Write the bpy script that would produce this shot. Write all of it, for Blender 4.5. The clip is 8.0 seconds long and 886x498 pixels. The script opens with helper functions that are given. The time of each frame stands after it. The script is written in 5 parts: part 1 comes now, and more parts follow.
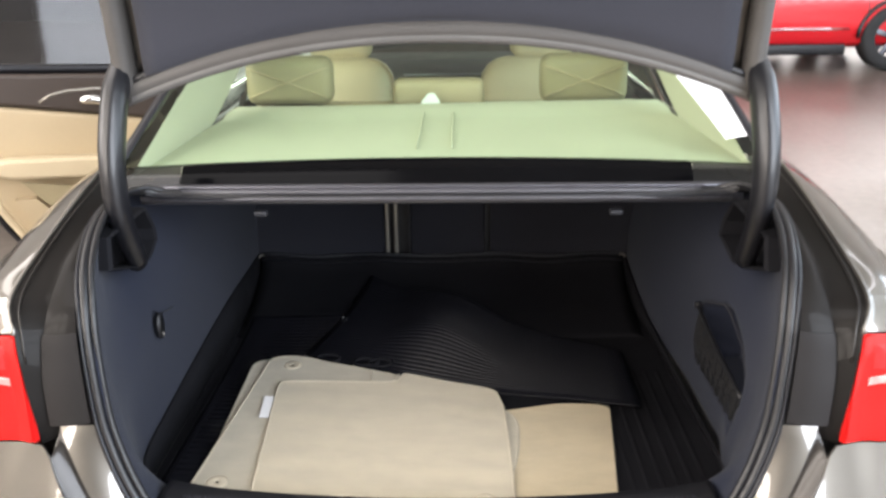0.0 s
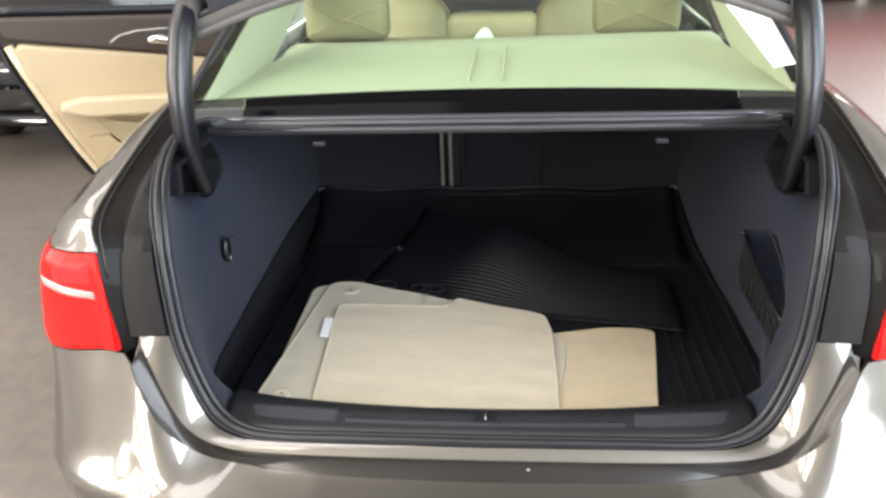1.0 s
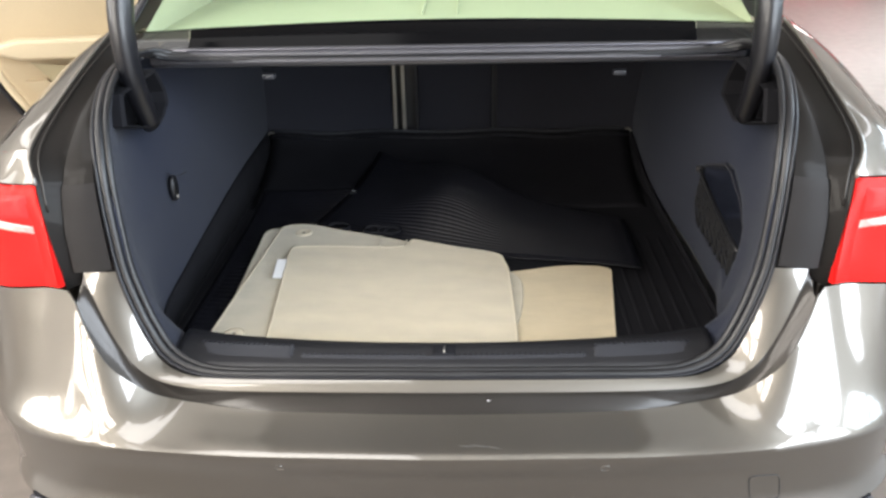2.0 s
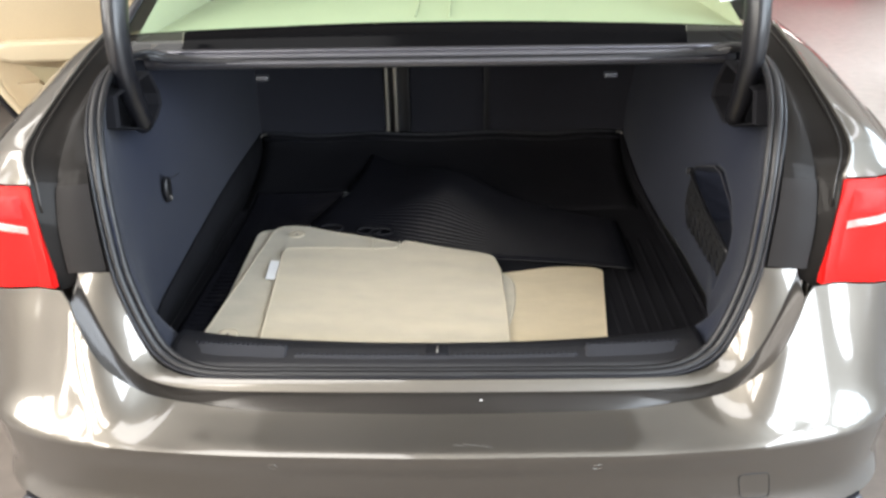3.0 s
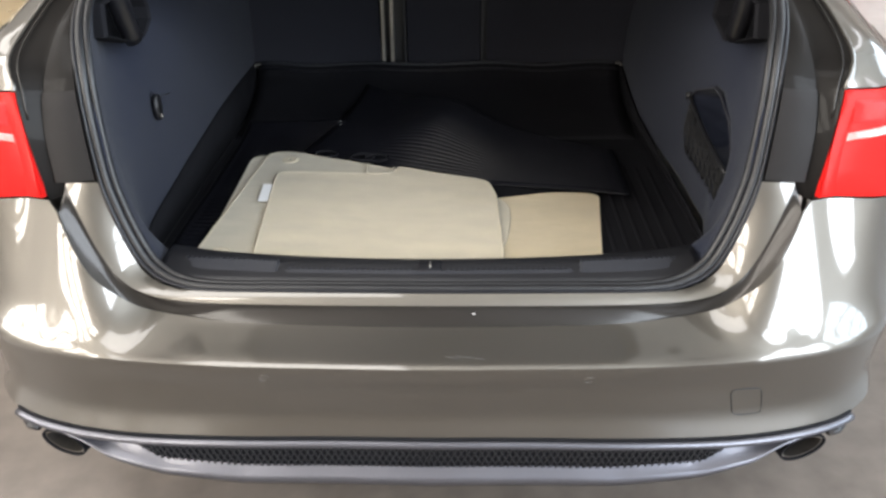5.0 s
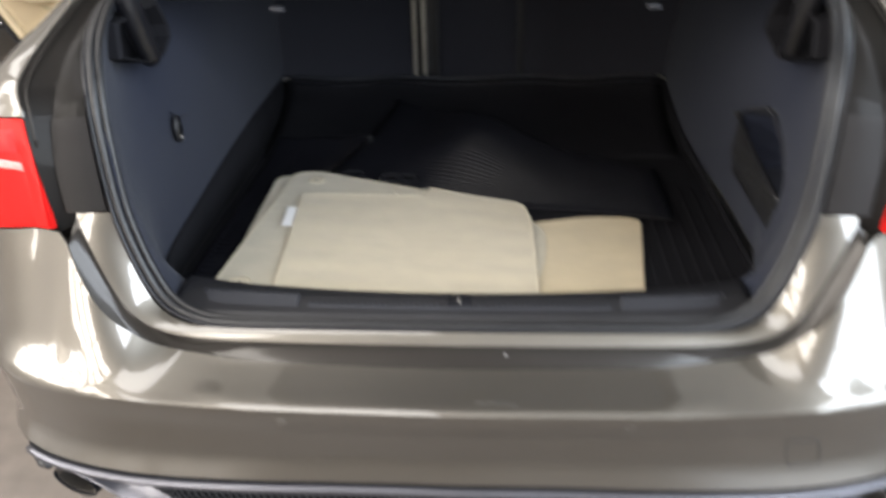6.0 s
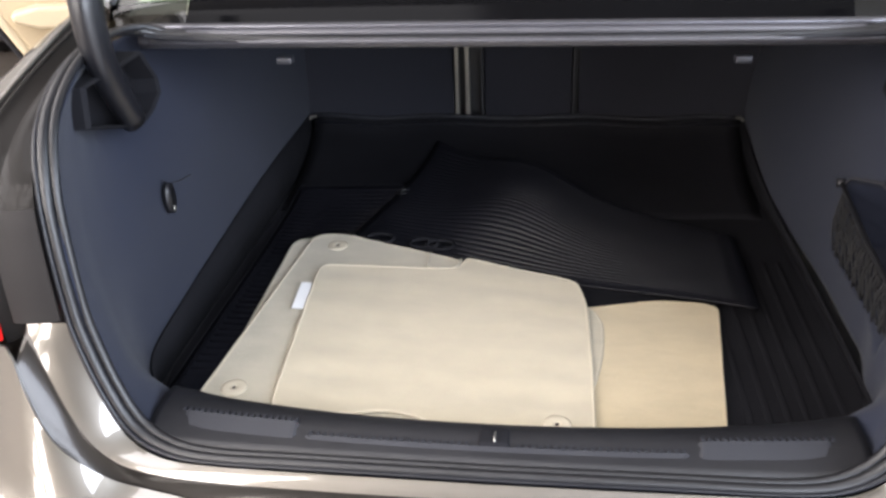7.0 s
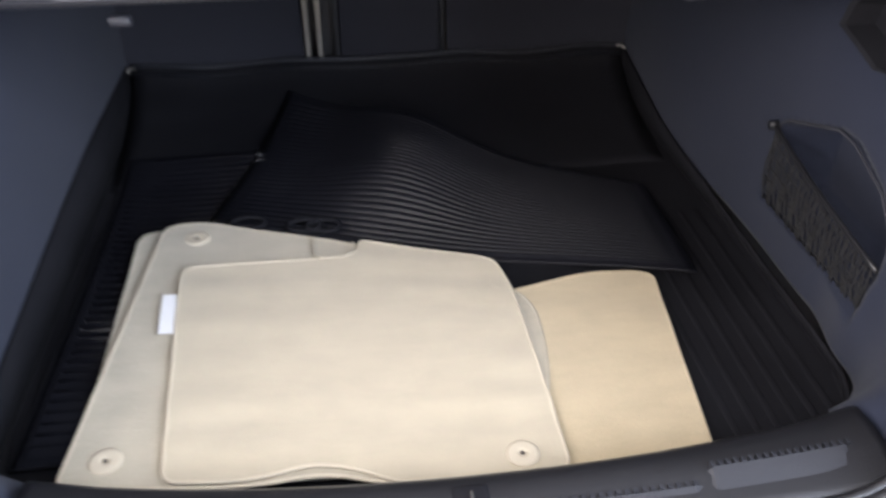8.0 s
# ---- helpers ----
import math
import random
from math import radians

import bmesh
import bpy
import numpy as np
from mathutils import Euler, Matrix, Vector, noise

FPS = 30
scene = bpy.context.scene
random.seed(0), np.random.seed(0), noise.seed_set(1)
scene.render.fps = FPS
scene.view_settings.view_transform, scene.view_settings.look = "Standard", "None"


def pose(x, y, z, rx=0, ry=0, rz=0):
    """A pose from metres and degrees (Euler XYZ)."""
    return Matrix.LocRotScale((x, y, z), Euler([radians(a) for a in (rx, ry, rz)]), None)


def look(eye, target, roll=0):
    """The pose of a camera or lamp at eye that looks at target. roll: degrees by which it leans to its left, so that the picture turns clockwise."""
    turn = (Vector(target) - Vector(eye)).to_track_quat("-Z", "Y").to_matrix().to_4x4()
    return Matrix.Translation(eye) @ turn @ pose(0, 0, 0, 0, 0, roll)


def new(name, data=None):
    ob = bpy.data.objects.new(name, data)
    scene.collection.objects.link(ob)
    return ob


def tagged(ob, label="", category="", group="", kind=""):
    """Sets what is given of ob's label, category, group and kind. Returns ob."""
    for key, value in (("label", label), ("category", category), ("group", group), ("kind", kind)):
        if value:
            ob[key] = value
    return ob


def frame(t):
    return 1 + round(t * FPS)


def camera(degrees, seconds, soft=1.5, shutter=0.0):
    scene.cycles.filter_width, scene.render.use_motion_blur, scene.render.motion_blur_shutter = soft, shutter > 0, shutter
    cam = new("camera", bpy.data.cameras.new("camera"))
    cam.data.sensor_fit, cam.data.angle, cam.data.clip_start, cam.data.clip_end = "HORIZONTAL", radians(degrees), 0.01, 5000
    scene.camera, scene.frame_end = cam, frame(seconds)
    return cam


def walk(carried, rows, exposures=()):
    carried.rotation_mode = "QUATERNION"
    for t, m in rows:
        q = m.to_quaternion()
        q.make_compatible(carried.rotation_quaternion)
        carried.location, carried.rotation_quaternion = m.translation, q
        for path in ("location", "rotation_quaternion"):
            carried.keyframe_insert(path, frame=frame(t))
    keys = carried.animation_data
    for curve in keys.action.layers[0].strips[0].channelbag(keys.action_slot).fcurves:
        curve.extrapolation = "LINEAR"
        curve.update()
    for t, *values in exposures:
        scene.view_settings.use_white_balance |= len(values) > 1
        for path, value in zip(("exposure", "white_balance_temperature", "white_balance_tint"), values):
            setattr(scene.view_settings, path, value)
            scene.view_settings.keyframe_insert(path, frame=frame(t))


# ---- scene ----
cam = camera(53.8, 8.0, 2.7, 0.6)
PATH = [
    (0, (0.047, -1.097, 1.55), (0.002, 0.792, 0.895), -0.7),
    (0.3, (0.073, -1.153, 1.555), (0.015, 0.748, 0.938), 0.3),
    (0.5, (0.068, -1.174, 1.548), (-0.044, 0.694, 0.844), -1.1),
    (0.7, (0.085, -1.196, 1.55), (-0.105, 0.653, 0.812), -2.2),
    (1, (0.075, -1.187, 1.546), (-0.11, 0.648, 0.773), -2.2),
    (1.2, (0.071, -1.183, 1.532), (-0.078, 0.645, 0.746), -2.05),
    (1.5, (0.066, -1.18, 1.489), (-0.03, 0.643, 0.671), -1.6),
    (1.7, (0.061, -1.177, 1.477), (-0.015, 0.635, 0.633), -1.4),
    (2.8, (0.058, -1.188, 1.476), (-0.009, 0.618, 0.618), -1.3),
    (3, (0.057, -1.191, 1.476), (0.005, 0.621, 0.631), -1.1),
    (3.5, (0.069, -1.203, 1.453), (0.011, 0.633, 0.661), -0.7),
    (3.8, (0.084, -1.202, 1.429), (0.05, 0.629, 0.626), -0.7),
    (4, (0.087, -1.202, 1.411), (0.051, 0.616, 0.577), -0.9),
    (4.5, (0.066, -1.211, 1.399), (0.023, 0.575, 0.499), -0.8),
    (5.8, (0.068, -1.164, 1.391), (0.0, 0.599, 0.449), -1.1),
    (6, (0.073, -1.092, 1.397), (-0.059, 0.676, 0.472), -1.6),
    (6.1, (0.069, -1.052, 1.39), (-0.124, 0.738, 0.518), 0.2),
    (6.2, (0.06, -1.006, 1.384), (-0.171, 0.797, 0.552), 2.7),
    (6.5, (0.074, -0.902, 1.407), (-0.291, 0.873, 0.56), 2.7),
    (6.8, (0.089, -0.793, 1.415), (-0.186, 0.974, 0.518), -1.6),
    (7, (0.078, -0.742, 1.412), (-0.174, 1.011, 0.484), -2.5),
    (7.2, (0.052, -0.683, 1.392), (-0.141, 1.046, 0.408), -2.0),
    (7.5, (-0.025, -0.572, 1.409), (-0.002, 1.132, 0.362), -1.0),
    (7.6, (-0.056, -0.542, 1.416), (0.029, 1.162, 0.372), -1.0),
    (7.8, (-0.087, -0.491, 1.412), (0.036, 1.195, 0.344), -1.9),
    (8, (-0.101, -0.439, 1.388), (0.086, 1.212, 0.275), -0.4),
]
walk(cam, [(t, look(eye, target, roll)) for t, eye, target, roll in PATH],
     [(0, -0.38, 6600, 14), (1.0, -0.3, 6500, 12), (3.0, -0.27, 6480, 11), (4.0, -0.29, 6480, 11), (4.7, -0.47, 6480, 11), (5.8, -0.50, 6480, 11), (6.1, -0.46, 6480, 12), (6.5, -0.28, 6450, 13), (7.2, -0.03, 6300, 17), (8.0, 0.02, 6150, 18)])

# ---- daylight ----
SUN_UP, SUN_AROUND = 48.0, 140.0
world = bpy.data.worlds.new("sky")
scene.world = world
world.use_nodes = True
sky = world.node_tree.nodes.new("ShaderNodeTexSky")
sky.sky_type, sky.sun_disc = "NISHITA", False
sky.sun_elevation, sky.sun_rotation = radians(SUN_UP), radians(SUN_AROUND)
world.node_tree.links.new(sky.outputs[0], world.node_tree.nodes["Background"].inputs[0])
world.node_tree.nodes["Background"].inputs[1].default_value = 0.15


def lamp_area(name, eye, target, wide, high, power, colour):
    data = bpy.data.lights.new(name, "AREA")
    data.shape, data.size, data.size_y, data.energy, data.color = "RECTANGLE", wide, high, power, colour
    new(name, data).matrix_world = look(eye, target)


sun = bpy.data.lights.new("sun", "SUN")
sun.energy, sun.angle, sun.color = 3.0, radians(0.5), (1.0, 0.95, 0.86)
new("sun", sun).matrix_world = look((5.0, -6.0, 8.9), (0, 0, 0))
# daylight standing in the openings of the hall
lamp_area("window_light_rear_right", (5.25, -5.14, 3.65), (5.25, 0.0, 3.65), 6.7, 5.9, 2000, (0.84, 0.925, 1.0))
lamp_area("window_light_rear_left", (-4.9, -5.14, 3.75), (-4.9, 0.0, 3.75), 5.4, 5.9, 2100, (1.0, 0.94, 0.84))
lamp_area("rooflight_left", (-5.7, 2.4, 7.3), (-5.7, 2.4, 0.0), 4.0, 8.4, 680, (1.0, 0.96, 0.89))
lamp_area("rooflight_rear", (-1.9, -1.6, 7.3), (-1.9, -1.6, 0.0), 2.8, 5.2, 330, (1.0, 0.97, 0.91))
lamp_area("rooflight_right", (5.4, 2.4, 7.3), (5.4, 2.4, 0.0), 1.4, 8.4, 240, (0.97, 0.98, 1.0))
lamp_area("window_light_right", (9.14, 1.1, 3.95), (0.0, 1.1, 3.95), 11.8, 4.4, 1800, (0.77, 0.90, 1.0))
lamp_area("window_light_left", (-8.14, -1.9, 3.95), (0.0, -1.9, 3.95), 5.8, 4.4, 1300, (1.0, 0.96, 0.89))
lamp_area("window_light_front", (1.5, 14.14, 2.5), (1.5, 4.0, 2.5), 13.0, 4.4, 1600, (1.0, 0.96, 0.9))



# ---- materials ----
def material(name, colour, rough=0.5, metal=0.0, coat=0.0, vary=0.12, grain=40.0, stain=3.0, bump=0.0, sheen=0.0, specular=0.5,
             coat_rough=0.03, coat_ior=1.5, brush=0.0):
    """A principled surface whose colour varies at a coarse and a fine scale, with fine relief."""
    mat = bpy.data.materials.new(name)
    mat.use_nodes = True
    nodes, links = mat.node_tree.nodes, mat.node_tree.links
    shader = nodes["Principled BSDF"]
    where = nodes.new("ShaderNodeTexCoord")
    coarse, fine = nodes.new("ShaderNodeTexNoise"), nodes.new("ShaderNodeTexNoise")
    coarse.inputs["Scale"].default_value, fine.inputs["Scale"].default_value = stain, grain
    coarse.inputs["Detail"].default_value, fine.inputs["Detail"].default_value = 4.0, 3.0
    for tex in (coarse, fine):
        links.new(where.outputs["Object"], tex.inputs["Vector"])
    both = nodes.new("ShaderNodeMath")
    both.operation = "MULTIPLY_ADD"
    both.inputs[1].default_value = 0.5
    half = nodes.new("ShaderNodeMath")
    half.operation = "MULTIPLY"
    half.inputs[1].default_value = 0.5
    links.new(fine.outputs[0], half.inputs[0])
    links.new(coarse.outputs[0], both.inputs[0])
    links.new(half.outputs[0], both.inputs[2])
    ramp = nodes.new("ShaderNodeMapRange")
    ramp.inputs[1].default_value, ramp.inputs[2].default_value = 0.3, 0.7
    ramp.inputs[3].default_value, ramp.inputs[4].default_value = 1.0 - vary, 1.0 + vary
    links.new(both.outputs[0], ramp.inputs[0])
    tone = nodes.new("ShaderNodeVectorMath")
    tone.operation = "SCALE"
    tone.inputs[0].default_value = colour
    links.new(ramp.outputs[0], tone.inputs["Scale"])
    if brush:
        # pile laid over in streaks and smears
        turn, smear, streak, more = nodes.new("ShaderNodeMapping"), nodes.new("ShaderNodeTexNoise"), nodes.new("ShaderNodeMapRange"), nodes.new("ShaderNodeVectorMath")
        turn.inputs["Scale"].default_value, turn.inputs["Rotation"].default_value = (6.0, 25.0, 1.0), (0.0, 0.0, 0.25)
        smear.inputs["Scale"].default_value, smear.inputs["Detail"].default_value, smear.inputs["Distortion"].default_value = 1.6, 5.0, 0.8
        streak.inputs[1].default_value, streak.inputs[2].default_value = 0.35, 0.65
        streak.inputs[3].default_value, streak.inputs[4].default_value = 1.0 - brush, 1.0 + brush
        more.operation = "SCALE"
        links.new(where.outputs["Object"], turn.inputs["Vector"])
        links.new(turn.outputs[0], smear.inputs["Vector"])
        links.new(smear.outputs[0], streak.inputs[0])
        links.new(tone.outputs[0], more.inputs[0])
        links.new(streak.outputs[0], more.inputs["Scale"])
        tone = more
    links.new(tone.outputs[0], shader.inputs["Base Color"])
    wear = nodes.new("ShaderNodeMapRange")
    wear.inputs[1].default_value, wear.inputs[2].default_value = 0.3, 0.7
    wear.inputs[3].default_value, wear.inputs[4].default_value = max(0.0, rough * 0.88), min(1.0, rough * 1.12)
    links.new(coarse.outputs[0], wear.inputs[0])
    links.new(wear.outputs[0], shader.inputs["Roughness"])
    shader.inputs["Metallic"].default_value = metal
    shader.inputs["Coat Weight"].default_value = coat
    shader.inputs["Coat Roughness"].default_value = coat_rough
    shader.inputs["Coat IOR"].default_value = coat_ior
    shader.inputs["Sheen Weight"].default_value = sheen
    shader.inputs["Specular IOR Level"].default_value = specular
    if bump:
        relief = nodes.new("ShaderNodeBump")
        relief.inputs["Strength"].default_value, relief.inputs["Distance"].default_value = bump, 0.002
        links.new(fine.outputs[0], relief.inputs["Height"])
        links.new(relief.outputs[0], shader.inputs["Normal"])
    return mat


def glass(name, colour, gloss=0.04):
    """A thin pane: what lies behind it shows tinted, and it mirrors more towards the edge."""
    mat = bpy.data.materials.new(name)
    mat.use_nodes = True
    nodes, links = mat.node_tree.nodes, mat.node_tree.links
    nodes.remove(nodes["Principled BSDF"])
    clear, shine, mix, edge = (nodes.new("ShaderNode" + k) for k in ("BsdfTransparent", "BsdfGlossy", "MixShader", "Fresnel"))
    clear.inputs[0].default_value = (*colour, 1)
    shine.inputs["Roughness"].default_value = gloss
    edge.inputs[0].default_value = 1.45
    links.new(edge.outputs[0], mix.inputs[0])
    links.new(clear.outputs[0], mix.inputs[1])
    links.new(shine.outputs[0], mix.inputs[2])
    links.new(mix.outputs[0], nodes["Material Output"].inputs[0])
    return mat


PAINT = material("taupe_metallic_paint", (0.150, 0.138, 0.121), 0.40, 0.93, 1.0, 0.05, 900.0, 1.5, coat_rough=0.05, coat_ior=1.75)
# body paint of the drain channel and fold, colour darkened to hold their shade
CHANNEL_SHADE = material("channel_shade_paint", (0.0085, 0.0074, 0.0068), 0.50, 0.1, 0.08, 0.1, 300.0, 4.0, specular=0.12, coat_rough=0.05)
# body paint darkened: shade of the step and channel ridge is in the colour
SHADE_PAINT = material("shade_darkened_paint", (0.020, 0.0175, 0.0155), 0.36, 0.5, 0.5, 0.08, 500.0, 4.0, specular=0.3, coat_rough=0.12)
SILVER = material("satin_silver_trim", (0.13, 0.13, 0.15), 0.34, 0.8, 0.3, 0.05, 300.0, 3.0)
CHROME = material("chrome", (0.75, 0.75, 0.76), 0.12, 1.0, 0.0, 0.04, 200.0, 5.0)
STEEL = material("dull_steel", (0.42, 0.40, 0.36), 0.35, 0.9, 0.0, 0.15, 120.0, 8.0)
PLASTIC = material("black_plastic", (0.011, 0.011, 0.013), 0.42, 0.0, 0.0, 0.15, 500.0, 6.0, 0.25)
ARM_PAINT = material("glossy_black_arm_paint", (0.0085, 0.0085, 0.0105), 0.36, 0.0, 0.12, 0.12, 300.0, 6.0)
GREY_PLASTIC = material("grained_grey_plastic", (0.0195, 0.0205, 0.0255), 0.45, 0.0, 0.0, 0.1, 600.0, 6.0, 0.35)
COVER = material("dark_grey_cover_plastic", (0.0118, 0.0104, 0.0104), 0.55, 0.0, 0.0, 0.1, 500.0, 4.0, 0.15, specular=0.22)
RUBBER = material("black_rubber", (0.0072, 0.0076, 0.0108), 0.36, 0.0, 0.0, 0.2, 200.0, 8.0, 0.15, specular=0.38)
MAT_RUBBER = material("ribbed_mat_rubber", (0.0068, 0.0070, 0.0098), 0.40, 0.0, 0.0, 0.2, 200.0, 8.0, 0.12, specular=0.36)
TRAY_RUBBER = material("dull_black_rubber", (0.0080, 0.0080, 0.0100), 0.8, 0.0, 0.0, 0.25, 200.0, 8.0, 0.2, 0.0, 0.15)
SEAL = material("ribbed_seal_rubber", (0.010, 0.010, 0.0115), 0.38, 0.0, 0.0, 0.15, 300.0, 8.0, 0.1)
FELT = material("blue_grey_felt", (0.0150, 0.0184, 0.0318), 0.95, 0.0, 0.0, 0.16, 700.0, 5.0, 0.5, 0.06, 0.15)
SEAT_FELT = material("dark_seat_back_felt", (0.0255, 0.0262, 0.0335), 0.95, 0.0, 0.0, 0.12, 700.0, 5.0, 0.5, 0.04, 0.15)
NET_CORD = material("grey_brown_cord", (0.0095, 0.0095, 0.0105), 0.85, 0.0, 0.0, 0.2, 300.0, 8.0)
LID_FELT = material("dark_grey_lid_felt", (0.037, 0.038, 0.048), 0.95, 0.0, 0.0, 0.1, 600.0, 4.0, 0.5, 0.1, 0.2)
CARPET = material("beige_carpet", (0.485, 0.426, 0.311), 0.95, 0.0, 0.0, 0.10, 600.0, 17.0, 0.6, 0.3, 0.15, brush=0.026)
CARPET_GREY = material("grey_beige_carpet", (0.445, 0.400, 0.305), 0.95, 0.0, 0.0, 0.14, 500.0, 16.0, 0.6, 0.3, 0.15, brush=0.03)
CARPET_TAN = material("tan_carpet", (0.488, 0.403, 0.262), 0.95, 0.0, 0.0, 0.13, 500.0, 14.0, 0.6, 0.3, 0.15, brush=0.032)
PALE_BINDING = material("pale_mat_binding", (0.57, 0.505, 0.385), 0.85, 0.0, 0.0, 0.08, 600.0, 20.0, 0.4)
PAPER = material("white_paper", (0.82, 0.82, 0.82), 0.7, 0.0, 0.0, 0.03, 100.0, 4.0)
LEATHER = material("beige_leather", (0.42, 0.335, 0.215), 0.5, 0.0, 0.0, 0.06, 300.0, 4.0, 0.2)
LEATHER_PALE = material("cream_leather", (0.50, 0.415, 0.28), 0.5, 0.0, 0.0, 0.06, 300.0, 4.0, 0.2)
# beige leather darkened so its colour holds the shade of headrests and pull recess
LEATHER_SHADE = material("shade_darkened_leather", (0.30, 0.25, 0.15), 0.5, 0.0, 0.0, 0.1, 300.0, 6.0, 0.2)
SHELF = material("beige_shelf_cloth", (0.52, 0.50, 0.40), 0.9, 0.0, 0.0, 0.06, 500.0, 4.0, 0.4)
LENS = material("red_lens", (0.66, 0.016, 0.014), 0.20, 0.0, 0.0, 0.06, 120.0, 6.0, specular=0.11)
LENS_DARK = material("dull_red_lens", (0.46, 0.030, 0.030), 0.16, 0.0, 0.0, 0.25, 60.0, 10.0, specular=0.11)
TIP_STEEL = material("exhaust_steel", (0.22, 0.20, 0.18), 0.32, 0.9, 0.0, 0.15, 120.0, 8.0)
FRIT = material("black_glass_border", (0.002, 0.002, 0.0025), 0.12, 0.0, 0.0, 0.2, 60.0, 6.0, specular=0.05)
WORN_RUBBER = material("polished_black_rubber", (0.006, 0.006, 0.008), 0.14, 0.0, 0.0, 0.3, 150.0, 9.0, 0.05)
# the lid's folded edges in body paint, their shade put into this dull grey
LID_EDGE = material("shaded_lid_paint", (0.062, 0.057, 0.053), 0.55, 0.0, 0.0, 0.1, 300.0, 5.0, 0.1)
LID_STRIP = material("pale_edge_moulding", (0.105, 0.10, 0.095), 0.5, 0.0, 0.0, 0.1, 300.0, 5.0, 0.1)
LEDGE = material("satin_grey_ledge", (0.080, 0.078, 0.087), 0.34, 0.3, 0.0, 0.1, 400.0, 5.0, 0.1)
LENS_CLEAR = material("clear_lens", (0.40, 0.27, 0.25), 0.28, 0.2, 0.4, 0.5, 80.0, 12.0)
GREEN_PANE = glass("green_tinted_glass", (0.74, 0.92, 0.76))
DARK_PANE = glass("smoked_glass", (0.33, 0.33, 0.34))
CORNER_PANE = glass("dark_corner_glass", (0.10, 0.105, 0.11), 0.02)
CLEAR_PANE = glass("window_glass", (0.93, 0.96, 0.95))
FLOOR = material("polished_concrete", (0.148, 0.126, 0.109), 0.34, 0.0, 0.0, 0.30, 14.0, 1.1, 0.25)
WALL = material("painted_wall", (0.30, 0.28, 0.255), 0.8, 0.0, 0.0, 0.06, 30.0, 0.8, 0.1)
CEILING = material("ceiling_paint", (0.52, 0.50, 0.46), 0.9, 0.0, 0.0, 0.05, 20.0, 0.8)
FRAME = material("window_frame_metal", (0.2, 0.2, 0.2), 0.4, 0.6, 0.0, 0.08, 80.0, 3.0)
YARD = material("yard_paving", (0.45, 0.43, 0.4), 0.8, 0.0, 0.0, 0.12, 8.0, 0.3, 0.1)
RED_PAINT = material("red_paint", (0.7, 0.012, 0.02), 0.3, 0.0, 1.0, 0.05, 600.0, 1.5)
BLACK_PAINT = material("dark_brown_paint", (0.035, 0.028, 0.026), 0.3, 0.2, 1.0, 0.06, 600.0, 1.5)
GREY_PAINT = material("dark_grey_paint", (0.05, 0.046, 0.046), 0.40, 0.2, 0.9, 0.06, 600.0, 1.5)
DOOR_BROWN = material("dark_brown_door_trim", (0.04, 0.029, 0.024), 0.5, 0.0, 0.0, 0.1, 300.0, 4.0, 0.2)
DARK_GLASS = material("dark_car_glass", (0.03, 0.03, 0.033), 0.06, 0.0, 0.5, 0.1, 20.0, 1.0)
TYRE = material("tyre_rubber", (0.02, 0.02, 0.021), 0.8, 0.0, 0.0, 0.2, 100.0, 8.0, 0.3)


# ---- building helpers ----
def link_mesh(name, bm, mat, smooth=True):
    bmesh.ops.recalc_face_normals(bm, faces=bm.faces)
    mesh = bpy.data.meshes.new(name)
    bm.to_mesh(mesh)
    bm.free()
    mesh.materials.append(mat)
    for face in mesh.polygons:
        face.use_smooth = smooth
    return new(name, mesh)


def soften(ob, width=0.003, segments=2):
    mod = ob.modifiers.new("soft_edges", "BEVEL")
    mod.width, mod.segments, mod.limit_method, mod.angle_limit = width, segments, "ANGLE", radians(40)
    mod.harden_normals = False
    return ob


def thicken(ob, depth, offset=-1.0, crisp=True):
    mod = ob.modifiers.new("thickness", "SOLIDIFY")
    mod.thickness, mod.offset = depth, offset
    if crisp:
        ob.modifiers.new("crisp_edges", "EDGE_SPLIT").split_angle = radians(42)
    return ob


def part(name, bm, mat, parent, label="", smooth=True):
    ob = link_mesh(name, bm, mat, smooth)
    ob.parent = parent
    if label:
        ob["label"] = label
    return ob


def thing(name, label, category, group="", kind=""):
    return tagged(new(name), label, category, group, kind)


def sheet(rows, close_u=False, close_v=False):
    """A bmesh of quads through rows of points."""
    bm = bmesh.new()
    grid = [[bm.verts.new(p) for p in row] for row in rows]
    n, m = len(grid), len(grid[0])
    for i in range(n if close_v else n - 1):
        for j in range(m if close_u else m - 1):
            a, b = grid[i], grid[(i + 1) % n]
            quad = (a[j], a[(j + 1) % m], b[(j + 1) % m], b[j])
            if len({v.co.to_tuple(5) for v in quad}) > 2:
                try:
                    bm.faces.new(quad)
                except ValueError:
                    pass
    return bm


def smooth_line(points, count, closed=False):
    """Points spread evenly along a soft curve through the given ones."""
    p = np.array(points, float)
    if closed:
        p = np.vstack([p[-2:], p, p[:3]])
    else:
        p = np.vstack([2 * p[0] - p[1], p, 2 * p[-1] - p[-2]])
    out = []
    first, last = (2, len(p) - 3) if closed else (1, len(p) - 2)
    for i in range(first, last):
        a, b, c, d = p[i - 1], p[i], p[i + 1], p[i + 2]
        for k in range(24):
            t = k / 24
            out.append(0.5 * (2 * b + (c - a) * t + (2 * a - 5 * b + 4 * c - d) * t * t + (3 * b - a - 3 * c + d) * t ** 3))
    out.append(p[last])
    out = np.array(out)
    run = np.r_[0, np.cumsum(np.linalg.norm(np.diff(out, axis=0), axis=1))]
    at = np.linspace(0, run[-1], count)
    return np.stack([np.interp(at, run, out[:, k]) for k in range(out.shape[1])], 1)


